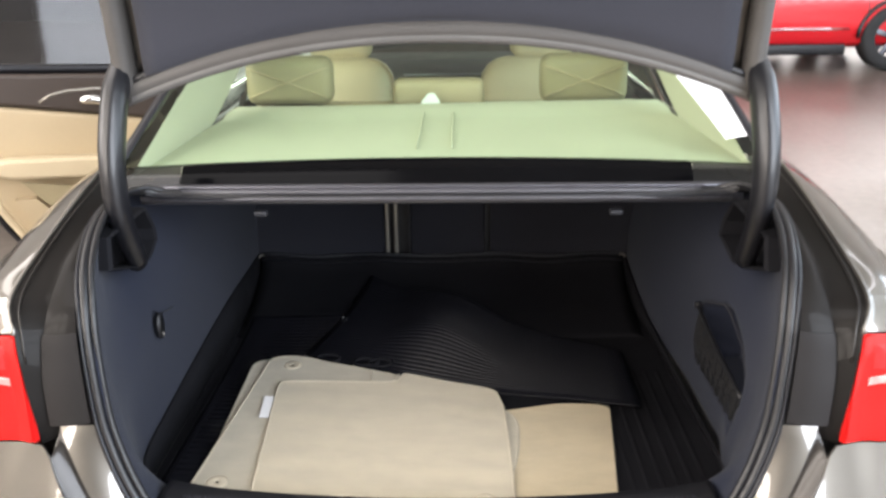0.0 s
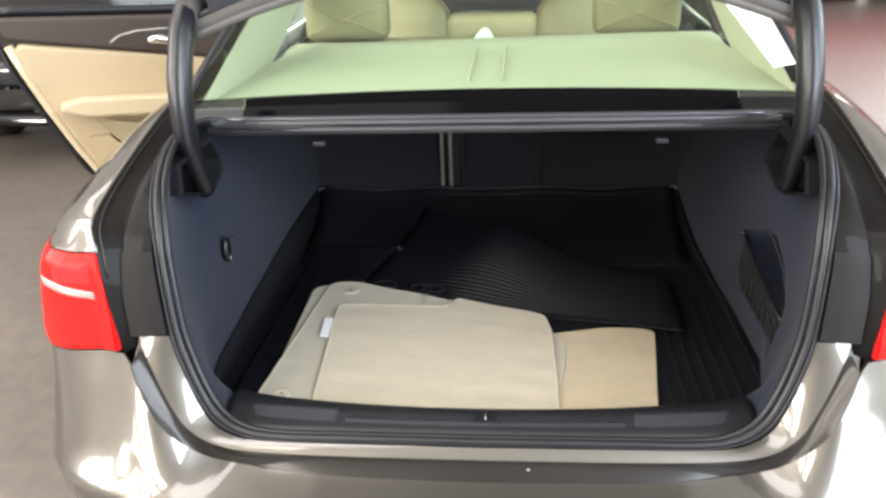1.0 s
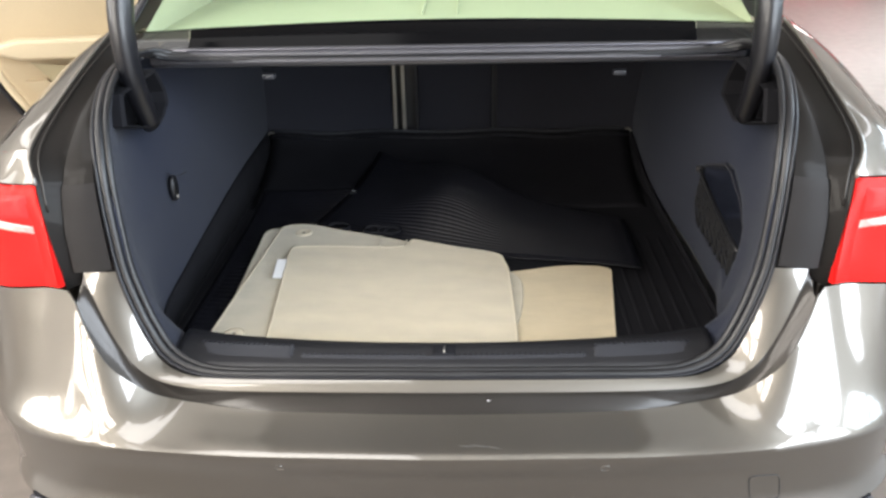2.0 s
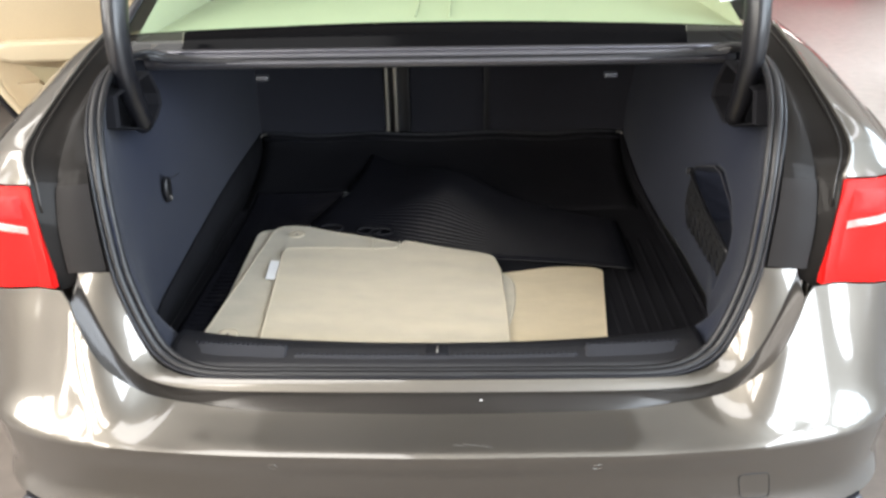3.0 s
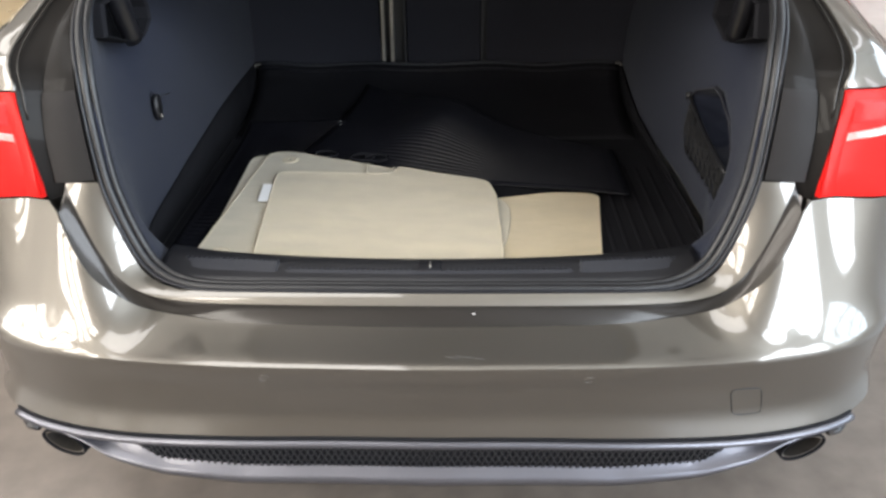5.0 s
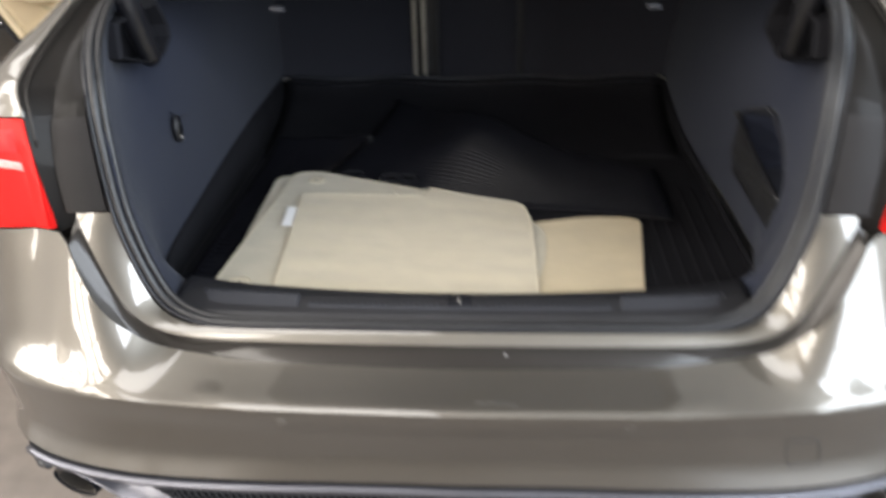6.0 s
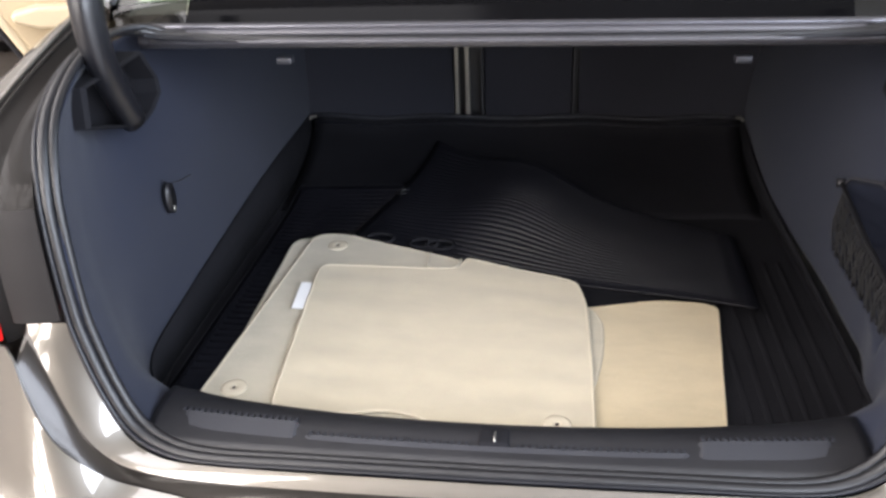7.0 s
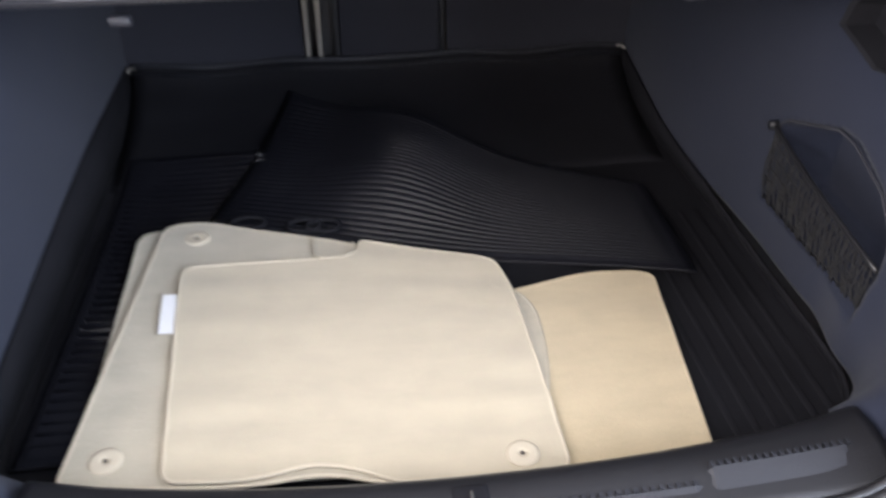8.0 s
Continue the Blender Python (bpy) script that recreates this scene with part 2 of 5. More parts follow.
def tube(points, radius, sides=8, closed=False, flat=1.0, up=(0, 0, 1), caps=True):
    """A bar along the points; flat squeezes it along 'up'."""
    p = [Vector(q) for q in points]
    rows = []
    n = len(p)
    for i in range(n):
        ahead = (p[(i + 1) % n] - p[i - 1]) if closed else (p[min(i + 1, n - 1)] - p[max(i - 1, 0)])
        ahead.normalize()
        side = ahead.cross(Vector(up))
        if side.length < 1e-3:
            side = ahead.cross(Vector((1, 0, 0)))
        side.normalize()
        over = side.cross(ahead)
        r = radius[i] if isinstance(radius, (list, tuple)) else radius
        rows.append([p[i] + r * (math.cos(a) * side + flat * math.sin(a) * over) for a in (2 * math.pi * (k + 0.5) / sides for k in range(sides))])
    bm = sheet(rows, close_u=True, close_v=closed)
    if not closed and caps:
        bm.verts.ensure_lookup_table()
        bm.faces.new(bm.verts[:sides])
        bm.faces.new(bm.verts[-sides:])
    return bm


def box(x0, x1, y0, y1, z0, z1, bevel=0.0, segments=2):
    bm = bmesh.new()
    bmesh.ops.create_cube(bm, size=1.0)
    for v in bm.verts:
        v.co = Vector((x0 + (x1 - x0) * (v.co.x + 0.5), y0 + (y1 - y0) * (v.co.y + 0.5), z0 + (z1 - z0) * (v.co.z + 0.5)))
    if bevel:
        bmesh.ops.bevel(bm, geom=bm.edges[:], offset=bevel, segments=segments, profile=0.5, affect="EDGES")
    return bm


def slab(outline, z0, z1):
    """An upright prism over an outline."""
    bm = bmesh.new()
    low = [bm.verts.new((x, y, z0)) for x, y in outline]
    high = [bm.verts.new((x, y, z1)) for x, y in outline]
    bm.faces.new(high)
    bm.faces.new(low[::-1])
    n = len(outline)
    for i in range(n):
        bm.faces.new((low[i], low[(i + 1) % n], high[(i + 1) % n], high[i]))
    return bm


def add(bm, other):
    """Join another bmesh into bm."""
    mesh = bpy.data.meshes.new("join")
    other.to_mesh(mesh)
    other.free()
    bm.from_mesh(mesh)
    bpy.data.meshes.remove(mesh)
    return bm


def moved(bm, m):
    bmesh.ops.transform(bm, matrix=m, verts=bm.verts)
    return bm


def table(pairs, x):
    return float(np.interp(x, [p[0] for p in pairs], [p[1] for p in pairs]))


def ease(a, b, x):
    t = min(1.0, max(0.0, (x - a) / (b - a)))
    return t * t * (3 - 2 * t)


def flip(points, side):
    return [(side * x, y, z) for x, y, z in points]


# ---- hall ----
X0, X1, Y0, Y1, TOP = -8.0, 9.0, -5.0, 14.0, 7.2
ground = link_mesh("ground", sheet([[(-60, -60, -0.03), (60, -60, -0.03)], [(-60, 60, -0.03), (60, 60, -0.03)]]), YARD)
tagged(ground, "pale paved yard outside the hall", "ground", kind="structure")
floor = link_mesh("floor", box(X0 - 0.2, X1 + 0.2, Y0 - 0.2, Y1 + 0.2, -0.12, 0.0), FLOOR, False)
tagged(floor, "polished brownish-grey concrete hall floor", "floor", kind="structure")
ROOFLIGHTS = ((-7.7, -3.7, -1.8, 6.6), (4.7, 6.1, -1.8, 6.6), (-3.3, -0.5, -4.2, 1.0))
roof = bmesh.new()
xs = sorted({X0 - 0.2, X1 + 0.2, *(v for hole in ROOFLIGHTS for v in hole[:2])})
ys = sorted({Y0 - 0.2, Y1 + 0.2, *(v for hole in ROOFLIGHTS for v in hole[2:])})
for x0, x1 in zip(xs, xs[1:]):
    for y0, y1 in zip(ys, ys[1:]):
        if not any(a <= x0 < b and c <= y0 < d for a, b, c, d in ROOFLIGHTS):
            add(roof, box(x0, x1, y0, y1, TOP, TOP + 0.2))
ceiling = link_mesh("ceiling", roof, CEILING, False)
tagged(ceiling, "plain pale ceiling of the hall", "ceiling", kind="structure")


def wall_with_windows(name, label, along, at, lo, hi, openings, sill=1.7, head=4.8, low={}):
    """A wall 0.2 m thick along x or y with glazed openings."""
    def block(a, b, z0, z1):
        if along == "x":
            return box(a, b, at - 0.1, at + 0.1, z0, z1)
        return box(at - 0.1, at + 0.1, a, b, z0, z1)
    bm = bmesh.new()
    edge = lo
    for n, (a, b) in enumerate(openings):
        add(bm, block(edge, a, 0.0, TOP))
        add(bm, block(a, b, 0.0, low.get(n, sill)))
        add(bm, block(a, b, head, TOP))
        edge = b
    add(bm, block(edge, hi, 0.0, TOP))
    wall = link_mesh(name, bm, WALL, False)
    tagged(wall, label, "wall", kind="structure")
    for n, (a, b) in enumerate(openings):
        window = thing("window_1", "tall daylit window with dark metal bars", "window", kind="structure")
        lights = max(2, round((b - a) / 1.1)) if b - a < 6 or b - a > 9 else 1
        bars = [a + (b - a) * k / lights for k in range(lights + 1)]
        sill = low.get(n, sill)
        for x in bars:
            bm = box(x - 0.06, x + 0.06, at - 0.05, at + 0.05, sill, head) if along == "x" else box(at - 0.05, at + 0.05, x - 0.06, x + 0.06, sill, head)
            part("window_bar", bm, FRAME, window, smooth=False)
        for z in (sill + 0.05, sill + 0.38 * (head - sill), sill + 0.7 * (head - sill), head - 0.05):
            bm = box(a, b, at - 0.04, at + 0.04, z - 0.05, z + 0.05) if along == "x" else box(at - 0.04, at + 0.04, a, b, z - 0.05, z + 0.05)
            part("window_rail", bm, FRAME, window, smooth=False)


wall_with_windows("wall_south", "pale painted wall with wide windows", "x", Y0, X0 - 0.1, X1 + 0.1, [(-7.6, -6.1), (-5.6, -4.1), (-3.6, -2.2), (1.9, 8.6)], sill=0.8, head=6.7, low={3: 0.6})
wall_with_windows("wall_north", "pale painted wall with wide windows", "x", Y1, X0 - 0.1, X1 + 0.1, [(-5.0, 8.0)], sill=0.3)
wall_with_windows("wall_east", "pale painted wall with wide windows", "y", X1, Y0 + 0.1, Y1 - 0.1, [(-4.8, 7.0)], head=6.2)
wall_with_windows("wall_west", "pale painted wall with wide windows", "y", X0, Y0 + 0.1, Y1 - 0.1, [(-4.8, 1.0)], head=6.2)
for x0, x1, y0, y1 in ROOFLIGHTS:
    rooflight = thing("window_2", "translucent rooflight with a metal kerb in the ceiling", "rooflight", kind="structure")
    for x in (x0 + 0.04, x1 - 0.04):
        part("window_bar", box(x - 0.04, x + 0.04, y0, y1, TOP - 0.04, TOP + 0.06), FRAME, rooflight, smooth=False)
    for y in (y0 + 0.04, y1 - 0.04):
        part("window_rail", box(x0, x1, y - 0.04, y + 0.04, TOP - 0.03, TOP + 0.05), FRAME, rooflight, smooth=False)

# ---- the open sedan: shape of its rear ----
PLAN = smooth_line([(-0.2, 0.0), (0, -0.004), (0.2, 0.0), (0.35, 0.005), (0.5, 0.018), (0.6, 0.034), (0.695, 0.060), (0.77, 0.092), (0.83, 0.138), (0.875, 0.198),
                    (0.905, 0.285), (0.918, 0.40), (0.922, 0.55), (0.922, 0.75), (0.92, 1.0), (0.92, 1.6)], 400)
PLAN = PLAN[np.argmin(abs(PLAN[:, 0])):]
RUN = np.r_[0, np.cumsum(np.linalg.norm(np.diff(PLAN, axis=0), axis=1))]
MIDDLE = [(0.33, -0.045), (0.345, -0.045), (0.36, -0.0475), (0.375, -0.050), (0.39, -0.051), (0.41, -0.047), (0.46, -0.030), (0.50, -0.011), (0.515, -0.005), (0.526, -0.001), (0.531, -0.002), (0.537, -0.015), (0.546, -0.052), (0.556, -0.086), (0.563, -0.102)]
CORNER = [(0.33, -0.018), (0.345, -0.018), (0.36, -0.0215), (0.375, -0.0245), (0.39, -0.026), (0.41, -0.025), (0.46, -0.016), (0.50, -0.007), (0.515, -0.004), (0.526, -0.002), (0.535, -0.006), (0.55, -0.019), (0.575, -0.036), (0.60, -0.048), (0.65, -0.068), (0.70, -0.086), (0.775, -0.110), (0.85, -0.127), (0.95, -0.148), (1.0, -0.165)]
FLANK = [(0.33, -0.014), (0.345, -0.014), (0.40, -0.024), (0.45, -0.019), (0.50, -0.013), (0.53, -0.010), (0.545, -0.013), (0.6, -0.024), (0.7, -0.041), (0.8, -0.052), (0.88, -0.062), (0.93, -0.073), (0.97, -0.092), (1.0, -0.120)]
# height of the bumper's inner lip across the car
LIP = [(0, 0.5575), (0.2, 0.5578), (0.34, 0.5590), (0.42, 0.5618), (0.48, 0.567), (0.522, 0.5785), (0.556, 0.600), (0.611, 0.647), (0.653, 0.71), (0.683, 0.763), (0.697, 0.768)]
MIDDLE, CORNER, FLANK, LIP = (smooth_line(rows, 240) for rows in (MIDDLE, CORNER, FLANK, LIP))


def skin(s, z, proud=0.0):
    """The right flank's outer surface at the run s round the rear and the height z."""
    x, y = np.interp(s, RUN, PLAN[:, 0]), np.interp(s, RUN, PLAN[:, 1])
    a, b = max(0.0, s - 0.02), s + 0.02
    tx, ty = np.interp(b, RUN, PLAN[:, 0]) - np.interp(a, RUN, PLAN[:, 0]), np.interp(b, RUN, PLAN[:, 1]) - np.interp(a, RUN, PLAN[:, 1])
    long = math.hypot(tx, ty)
    nx, ny = ty / long, -tx / long
    up = ease(0.40, 0.53, z)
    turn = ease(0.05, 0.85, x) * (1 - up) + ease(0.48, 0.70, x) * up
    off = table(MIDDLE, z) + (table(CORNER, z) - table(MIDDLE, z)) * turn
    bend = ease(0.36, 0.47, x) * (1 - ease(0.60, 0.69, x))
    if bend and z > 0.531:
        # the shelf sweeps evenly from its crest up to the lip where it turns the corner
        top = table(LIP, x)
        swept = ease(0.48, 0.70, x)
        end = table(MIDDLE, top) + (table(CORNER, top) - table(MIDDLE, top)) * swept
        off += bend * (end * min(1.0, (z - 0.531) / (top - 0.531)) ** 0.85 - off)
    off += (table(FLANK, z) - off) * ease(0.35, 0.97, nx)
    return (x + nx * (off + proud), y + ny * (off + proud), z)


def run_at_y(y):
    return float(np.interp(y, PLAN[60:, 1], RUN[60:]))


def run_at_x(x):
    n = int(np.argmax(PLAN[:, 0] > 0.9))
    return float(np.interp(x, PLAN[:n, 0], RUN[:n]))


S_LAMP, S_LAMP_OUT, S_ARCH = run_at_x(0.697), run_at_y(0.40), run_at_y(0.74)
S_TOP = next(s for s in np.arange(S_LAMP, S_LAMP_OUT, 0.002) if skin(s, 0.948)[0] > 0.692)


def lamp_low(s):
    return 0.772 - 0.025 * ease(S_LAMP, S_LAMP_OUT, s)


def bumper_top(s):
    if s < S_LAMP:
        return table(LIP, float(np.interp(s, RUN, PLAN[:, 0])))
    return lamp_low(min(s, S_LAMP_OUT)) - 0.004


car = thing("car", "taupe metallic sedan with raised trunk lid and open rear door", "car")
runs = list(np.linspace(0, S_ARCH, 90))
both = [(-1, s) for s in reversed(runs[1:])] + [(1, s) for s in runs]
rows = []
for k in range(41):
    v = k / 40
    row = []
    for side, s in both:
        z1 = bumper_top(s)
        levels = [0.345 + (0.53 - 0.345) * min(1, v / 0.55), 0.53 + (z1 - 0.53) * max(0, (v - 0.55) / 0.45)]
        z = levels[0] if v < 0.55 else levels[1]
        x, y, z = skin(s, z)
        row.append((side * x, y, z))
    rows.append(row)
bumper = part("rear_bumper", sheet(rows), PAINT, car, "taupe metallic painted rear bumper")
thicken(bumper, 0.004)

# channel path round the trunk opening, right half, from the middle of the sill to the ledge below the window
GAP = [(0, 0.115, 0.584), (0.25, 0.116, 0.585), (0.41, 0.119, 0.588), (0.495, 0.122, 0.600), (0.543, 0.131, 0.623), (0.577, 0.146, 0.661), (0.606, 0.163, 0.716), (0.631, 0.182, 0.776), (0.636, 0.190, 0.79)]
RIM = [(0, 0.129, 0.601), (0.25, 0.130, 0.602), (0.40, 0.133, 0.603), (0.465, 0.141, 0.608), (0.513, 0.157, 0.63), (0.543, 0.170, 0.68), (0.565, 0.183, 0.74), (0.577, 0.192, 0.79)]
RIM_UP = [(0.577, 0.192, 0.79), (0.590, 0.212, 0.90), (0.597, 0.235, 0.97), (0.612, 0.30, 1.035), (0.636, 0.42, 1.072), (0.645, 0.54, 1.083), (0.640, 0.62, 1.088)]
VALLEY = [(0.643, 0.198, 0.765), (0.657, 0.205, 0.88), (0.660, 0.235, 0.965), (0.668, 0.30, 1.01), (0.672, 0.42, 1.045), (0.668, 0.54, 1.066), (0.664, 0.62, 1.078)]
EDGE = [(0.670, 0.185, 0.757), (0.680, 0.184, 0.86), (0.692, 0.200, 0.952), (0.713, 0.25, 1.0), (0.709, 0.40, 1.055), (0.703, 0.54, 1.098), (0.699, 0.66, 1.126)]


def soft_rows(paths, count):
    return [[tuple(p) for p in smooth_line(path, count)] for path in paths]


def straight_line(points, count):
    """Points spread evenly along straight stretches."""
    p = np.array(points, float)
    run = np.r_[0, np.cumsum(np.linalg.norm(np.diff(p, axis=0), axis=1))]
    return [tuple(np.interp(a, run, p[:, k]) for k in range(3)) for a in np.linspace(0, run[-1], count)]


def full(path, count):
    half = [tuple(p) for p in smooth_line(path, count)]
    return [(-x, y, z) for x, y, z in reversed(half[1:])] + half


# painted tail panel round the lower opening, and the step from it down to the bumper
g, r = full(GAP, 60), full(RIM, 60)
rows = []
for v in np.linspace(0, 1, 9):
    row = []
    for a, b in zip(g, r):
        a, b = np.array(a), np.array(b)
        row.append(tuple(a * (1 - v) + b * v + np.array((0, -0.95, 0.3)) * 0.045 * np.linalg.norm(b - a) * math.sin(math.pi * v)))
    rows.append(row)
tail_panel = part("tail_panel", sheet(rows), PAINT, car)
thicken(tail_panel, 0.002)
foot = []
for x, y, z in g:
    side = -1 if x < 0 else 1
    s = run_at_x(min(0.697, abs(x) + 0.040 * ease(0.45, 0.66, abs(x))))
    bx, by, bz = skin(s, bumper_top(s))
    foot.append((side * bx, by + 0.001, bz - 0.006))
part("shut_gap", sheet([g, [tuple(np.array(a) * 0.7 + np.array(b) * 0.3 + np.array((0, 0.006, 0))) for a, b in zip(g, foot)], foot]), SHADE_PAINT, car, "painted step below the opening, darkened for its shade")

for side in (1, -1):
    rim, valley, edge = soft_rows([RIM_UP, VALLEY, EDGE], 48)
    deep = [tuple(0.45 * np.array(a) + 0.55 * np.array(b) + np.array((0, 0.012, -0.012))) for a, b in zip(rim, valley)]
    part("drain_channel", sheet([flip(p, side) for p in (rim, deep, valley, edge)]), CHANNEL_SHADE, car, "drain channel in body paint darkened for its shade")
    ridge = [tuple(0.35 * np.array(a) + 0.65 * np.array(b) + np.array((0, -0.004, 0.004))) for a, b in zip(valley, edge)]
    part("channel_ridge", tube(flip(ridge[10:], side), 0.0018, 6), SHADE_PAINT, car, "glossy ridge in the drain channel, paint darkened for shade")
    # plastic cover inside the tail lamp
    low = smooth_line([(0.582, 0.187, 0.797), (0.593, 0.207, 0.90), (0.600, 0.230, 0.972), (0.617, 0.30, 1.037), (0.640, 0.42, 1.073)], 48)
    high = smooth_line([(0.647, 0.183, 0.794), (0.655, 0.200, 0.88), (0.651, 0.228, 0.965), (0.641, 0.295, 1.034), (0.645, 0.42, 1.074)], 48)
    ends = int(np.argmax(low[:, 2] > 0.952))
    rows = [[tuple(a * (1 - v) + b_ * v + np.array((0, -0.004, 0.0)) * math.sin(math.pi * v)) for a, b_ in zip(low, high)] for v in (0, 0.2, 0.4, 0.6, 0.8, 1.0)]
    cover = part("lamp_cover", sheet([flip(row[:ends], side) for row in rows]), COVER, car, "dark grey plastic lamp service cover")
    thicken(cover, 0.003, 1.0)
    lip = rows[5][:ends - 1]
    part("cover_edge", tube(flip(lip, side), 0.0025, 6), COVER, cover)
    part("channel_fold", sheet([flip(row[ends - 1:], side) for row in rows]), CHANNEL_SHADE, car, "fold above the lamp cover in paint darkened for shade")

# rubber seal round the whole opening
ring = [(0, 0.148, 0.600), (0.25, 0.149, 0.601), (0.39, 0.150, 0.602), (0.455, 0.155, 0.612), (0.502, 0.165, 0.64), (0.532, 0.177, 0.69), (0.555, 0.190, 0.75), (0.568, 0.20, 0.80), (0.581, 0.22, 0.90),
        (0.589, 0.243, 0.975), (0.604, 0.30, 1.04), (0.627, 0.42, 1.078), (0.634, 0.54, 1.090), (0.612, 0.62, 1.084), (0.55, 0.642, 1.068), (0.3, 0.651, 1.060), (0, 0.652, 1.060)]
half = [tuple(p) for p in smooth_line(ring, 90)]
loop = [(-x, y, z) for x, y, z in reversed(half[1:-1])] + half
seal = part("trunk_seal", tube(loop, 0.0078, 8, True), SEAL, car, "black ribbed rubber trunk seal")
inner = [(x * 0.983, y + 0.009, z + 0.003) for x, y, z in loop]
part("seal_bead", tube(inner, 0.0065, 8, True), SEAL, seal)
outer = [(x * 1.014, y - 0.007, z - 0.003) for x, y, z in loop]
part("seal_lip", tube(outer, 0.004, 6, True), RUBBER, seal)

# tail lamps
for side in (1, -1):
    def lamp_band(v0, v1, n0, n1, proud, rim, slant=0.0):
        out = []
        for k in range(13):
            v = v0 + (v1 - v0) * k / 12
            row = []
            for n in range(n0, n1 + 1):
                f = n / 26
                s = (S_LAMP - 0.002 + (S_TOP - S_LAMP) * v + 0.011 * max(0.0, 1 - v) ** 2) * (1 - f) + S_LAMP_OUT * f
                low, high = 0.772 - 0.025 * ease(0, 1, f), 0.948 + 0.008 * ease(0, 1, f)
                near = min(k, 12 - k, n - n0, n1 - n)
                x, y, z = skin(s, low + (high - low) * (v + slant * (n - n0) / (n1 - n0)), proud - rim * (1.0, 0.35, 0.0)[min(2, near)])
                row.append((side * x, y, z))
            out.append(row)
        return sheet(out)
    lamp = part("tail_lamp", lamp_band(0.0, 1.0, 0, 26, 0.010, 0.008), LENS, car, "glossy red tail lamp with a clear strip")
    thicken(lamp, 0.012)
    part("clear_strip", lamp_band(0.535, 0.610, 2, 12, 0.0135, 0.003, 0.13), LENS_CLEAR, lamp, "clear reversing light strip")
    part("reflector", lamp_band(0.560, 0.610, 4, 9, 0.0146, 0.0025, 0.065), STEEL, lamp, "bright reflector behind the clear strip")
    part("inner_border", lamp_band(0.02, 0.98, 0, 2, 0.0130, 0.004), LENS, lamp, "bright red inner edge of the lens")
    part("upper_lens", lamp_band(0.69, 0.92, 2, 9, 0.0125, 0.003), LENS_DARK, lamp, "duller red upper lens panel")

# quarter panels: from the lamps and the bumper up over the shoulder to the channel edge
def flank_low(s):
    y = float(np.interp(s, RUN, PLAN[:, 1]))
    if s <= S_LAMP_OUT:
        return 0.951 + 0.008 * ease(S_TOP, S_LAMP_OUT, s)
    arch = 0.33 + math.sqrt(max(0.0, 0.37 ** 2 - (y - 1.13) ** 2))
    return max(0.745 if y < 0.74 else 0.3, arch if abs(y - 1.13) < 0.37 else 0.0)


SHOULDER = [(0.713, 0.25, 1.0), (0.770, 0.268, 0.990), (0.815, 0.30, 0.970), (0.840, 0.36, 0.962), (0.855, 0.45, 0.968), (0.872, 0.60, 0.980), (0.890, 0.80, 0.990), (0.90, 1.05, 0.995), (0.90, 1.5, 1.0)]
for side in (1, -1):
    crest = smooth_line(SHOULDER, 70)
    inner = smooth_line(EDGE[3:] + [(0.695, 0.9, 1.135), (0.69, 1.5, 1.13)], 70)
    rows = []
    for v in np.linspace(0, 1, 9):
        rows.append(flip([tuple(a * (1 - v) + b_ * v + np.array((0, 0, 0.014)) * math.sin(math.pi * v) * ease(0.0, 0.12, float(np.linalg.norm(b_ - a)))) for a, b_ in zip(inner, crest)], side))
    part("quarter_top", sheet(rows), PAINT, car, "taupe metallic top of the rear wing")
    part("quarter_edge", tube(flip([tuple(p) for p in smooth_line(EDGE[2:], 30)], side), 0.0042, 6), PAINT, car, "folded painted edge of the wing")
    low = [skin(s, flank_low(s)) for s in list(np.linspace(S_TOP, S_LAMP_OUT, 30)) + list(np.linspace(S_LAMP_OUT + 0.006, run_at_y(1.5), 40))]
    top = straight_line([EDGE[2], (0.702, 0.222, 0.980)] + [tuple(p) for p in crest], 70)
    rows = []
    for v in np.linspace(0, 1, 13):
        row = []
        for a, b_ in zip(low, top):
            a, b_ = np.array(a), np.array(b_)
            belly = np.array((1.0 if a[1] > 0.4 else 0.4, -0.3 if a[1] < 0.4 else 0.0, 0)) * (0.012 if a[2] > 0.8 else 0.035) * math.sin(math.pi * v) * ease(0.19, 0.30, a[1])
            row.append(tuple(a * (1 - v) + b_ * v + belly))
        rows.append(flip(row, side))
    quarter = part("quarter_panel", sheet(rows), PAINT, car, "taupe metallic quarter panel")
    thicken(quarter, 0.003)

# lower trim, grille and exhaust pipes
REACH = run_at_x(0.808)
line = [(-1, s) for s in reversed(np.linspace(0, REACH, 50)[1:])] + [(1, s) for s in np.linspace(0, REACH, 50)]
part("silver_lip", tube([(side * (q := skin(s, 0.345, 0.004))[0], q[1], 0.3345) for side, s in line], 0.0085, 8), SILVER, car, "satin silver bumper lip")
# black bead paints the shadow line under the bumper's lower edge
part("lip_shadow_line", tube([(side * (q := skin(s, 0.345, 0.0005))[0], q[1], 0.3452) for side, s in line], 0.0028, 8), TRAY_RUBBER, car, "black bead painting the shadow line above the bumper lip")
VALANCE = [(0, 0.228), (0.35, 0.232), (0.5, 0.250), (0.60, 0.280), (0.655, 0.318), (0.70, 0.332), (0.84, 0.334)]
rows = []
for v, push in ((0.0, -0.002), (0.10, -0.022), (0.60, -0.020), (0.70, 0.008), (0.78, 0.012), (0.88, 0.010), (1.0, -0.03), (1.0, -0.10)):
    row = []
    for side, s in line:
        q = skin(s, 0.345, push)
        row.append((side * q[0], q[1], 0.340 + (table(VALANCE, q[0]) - 0.340) * v))
    rows.append(row)
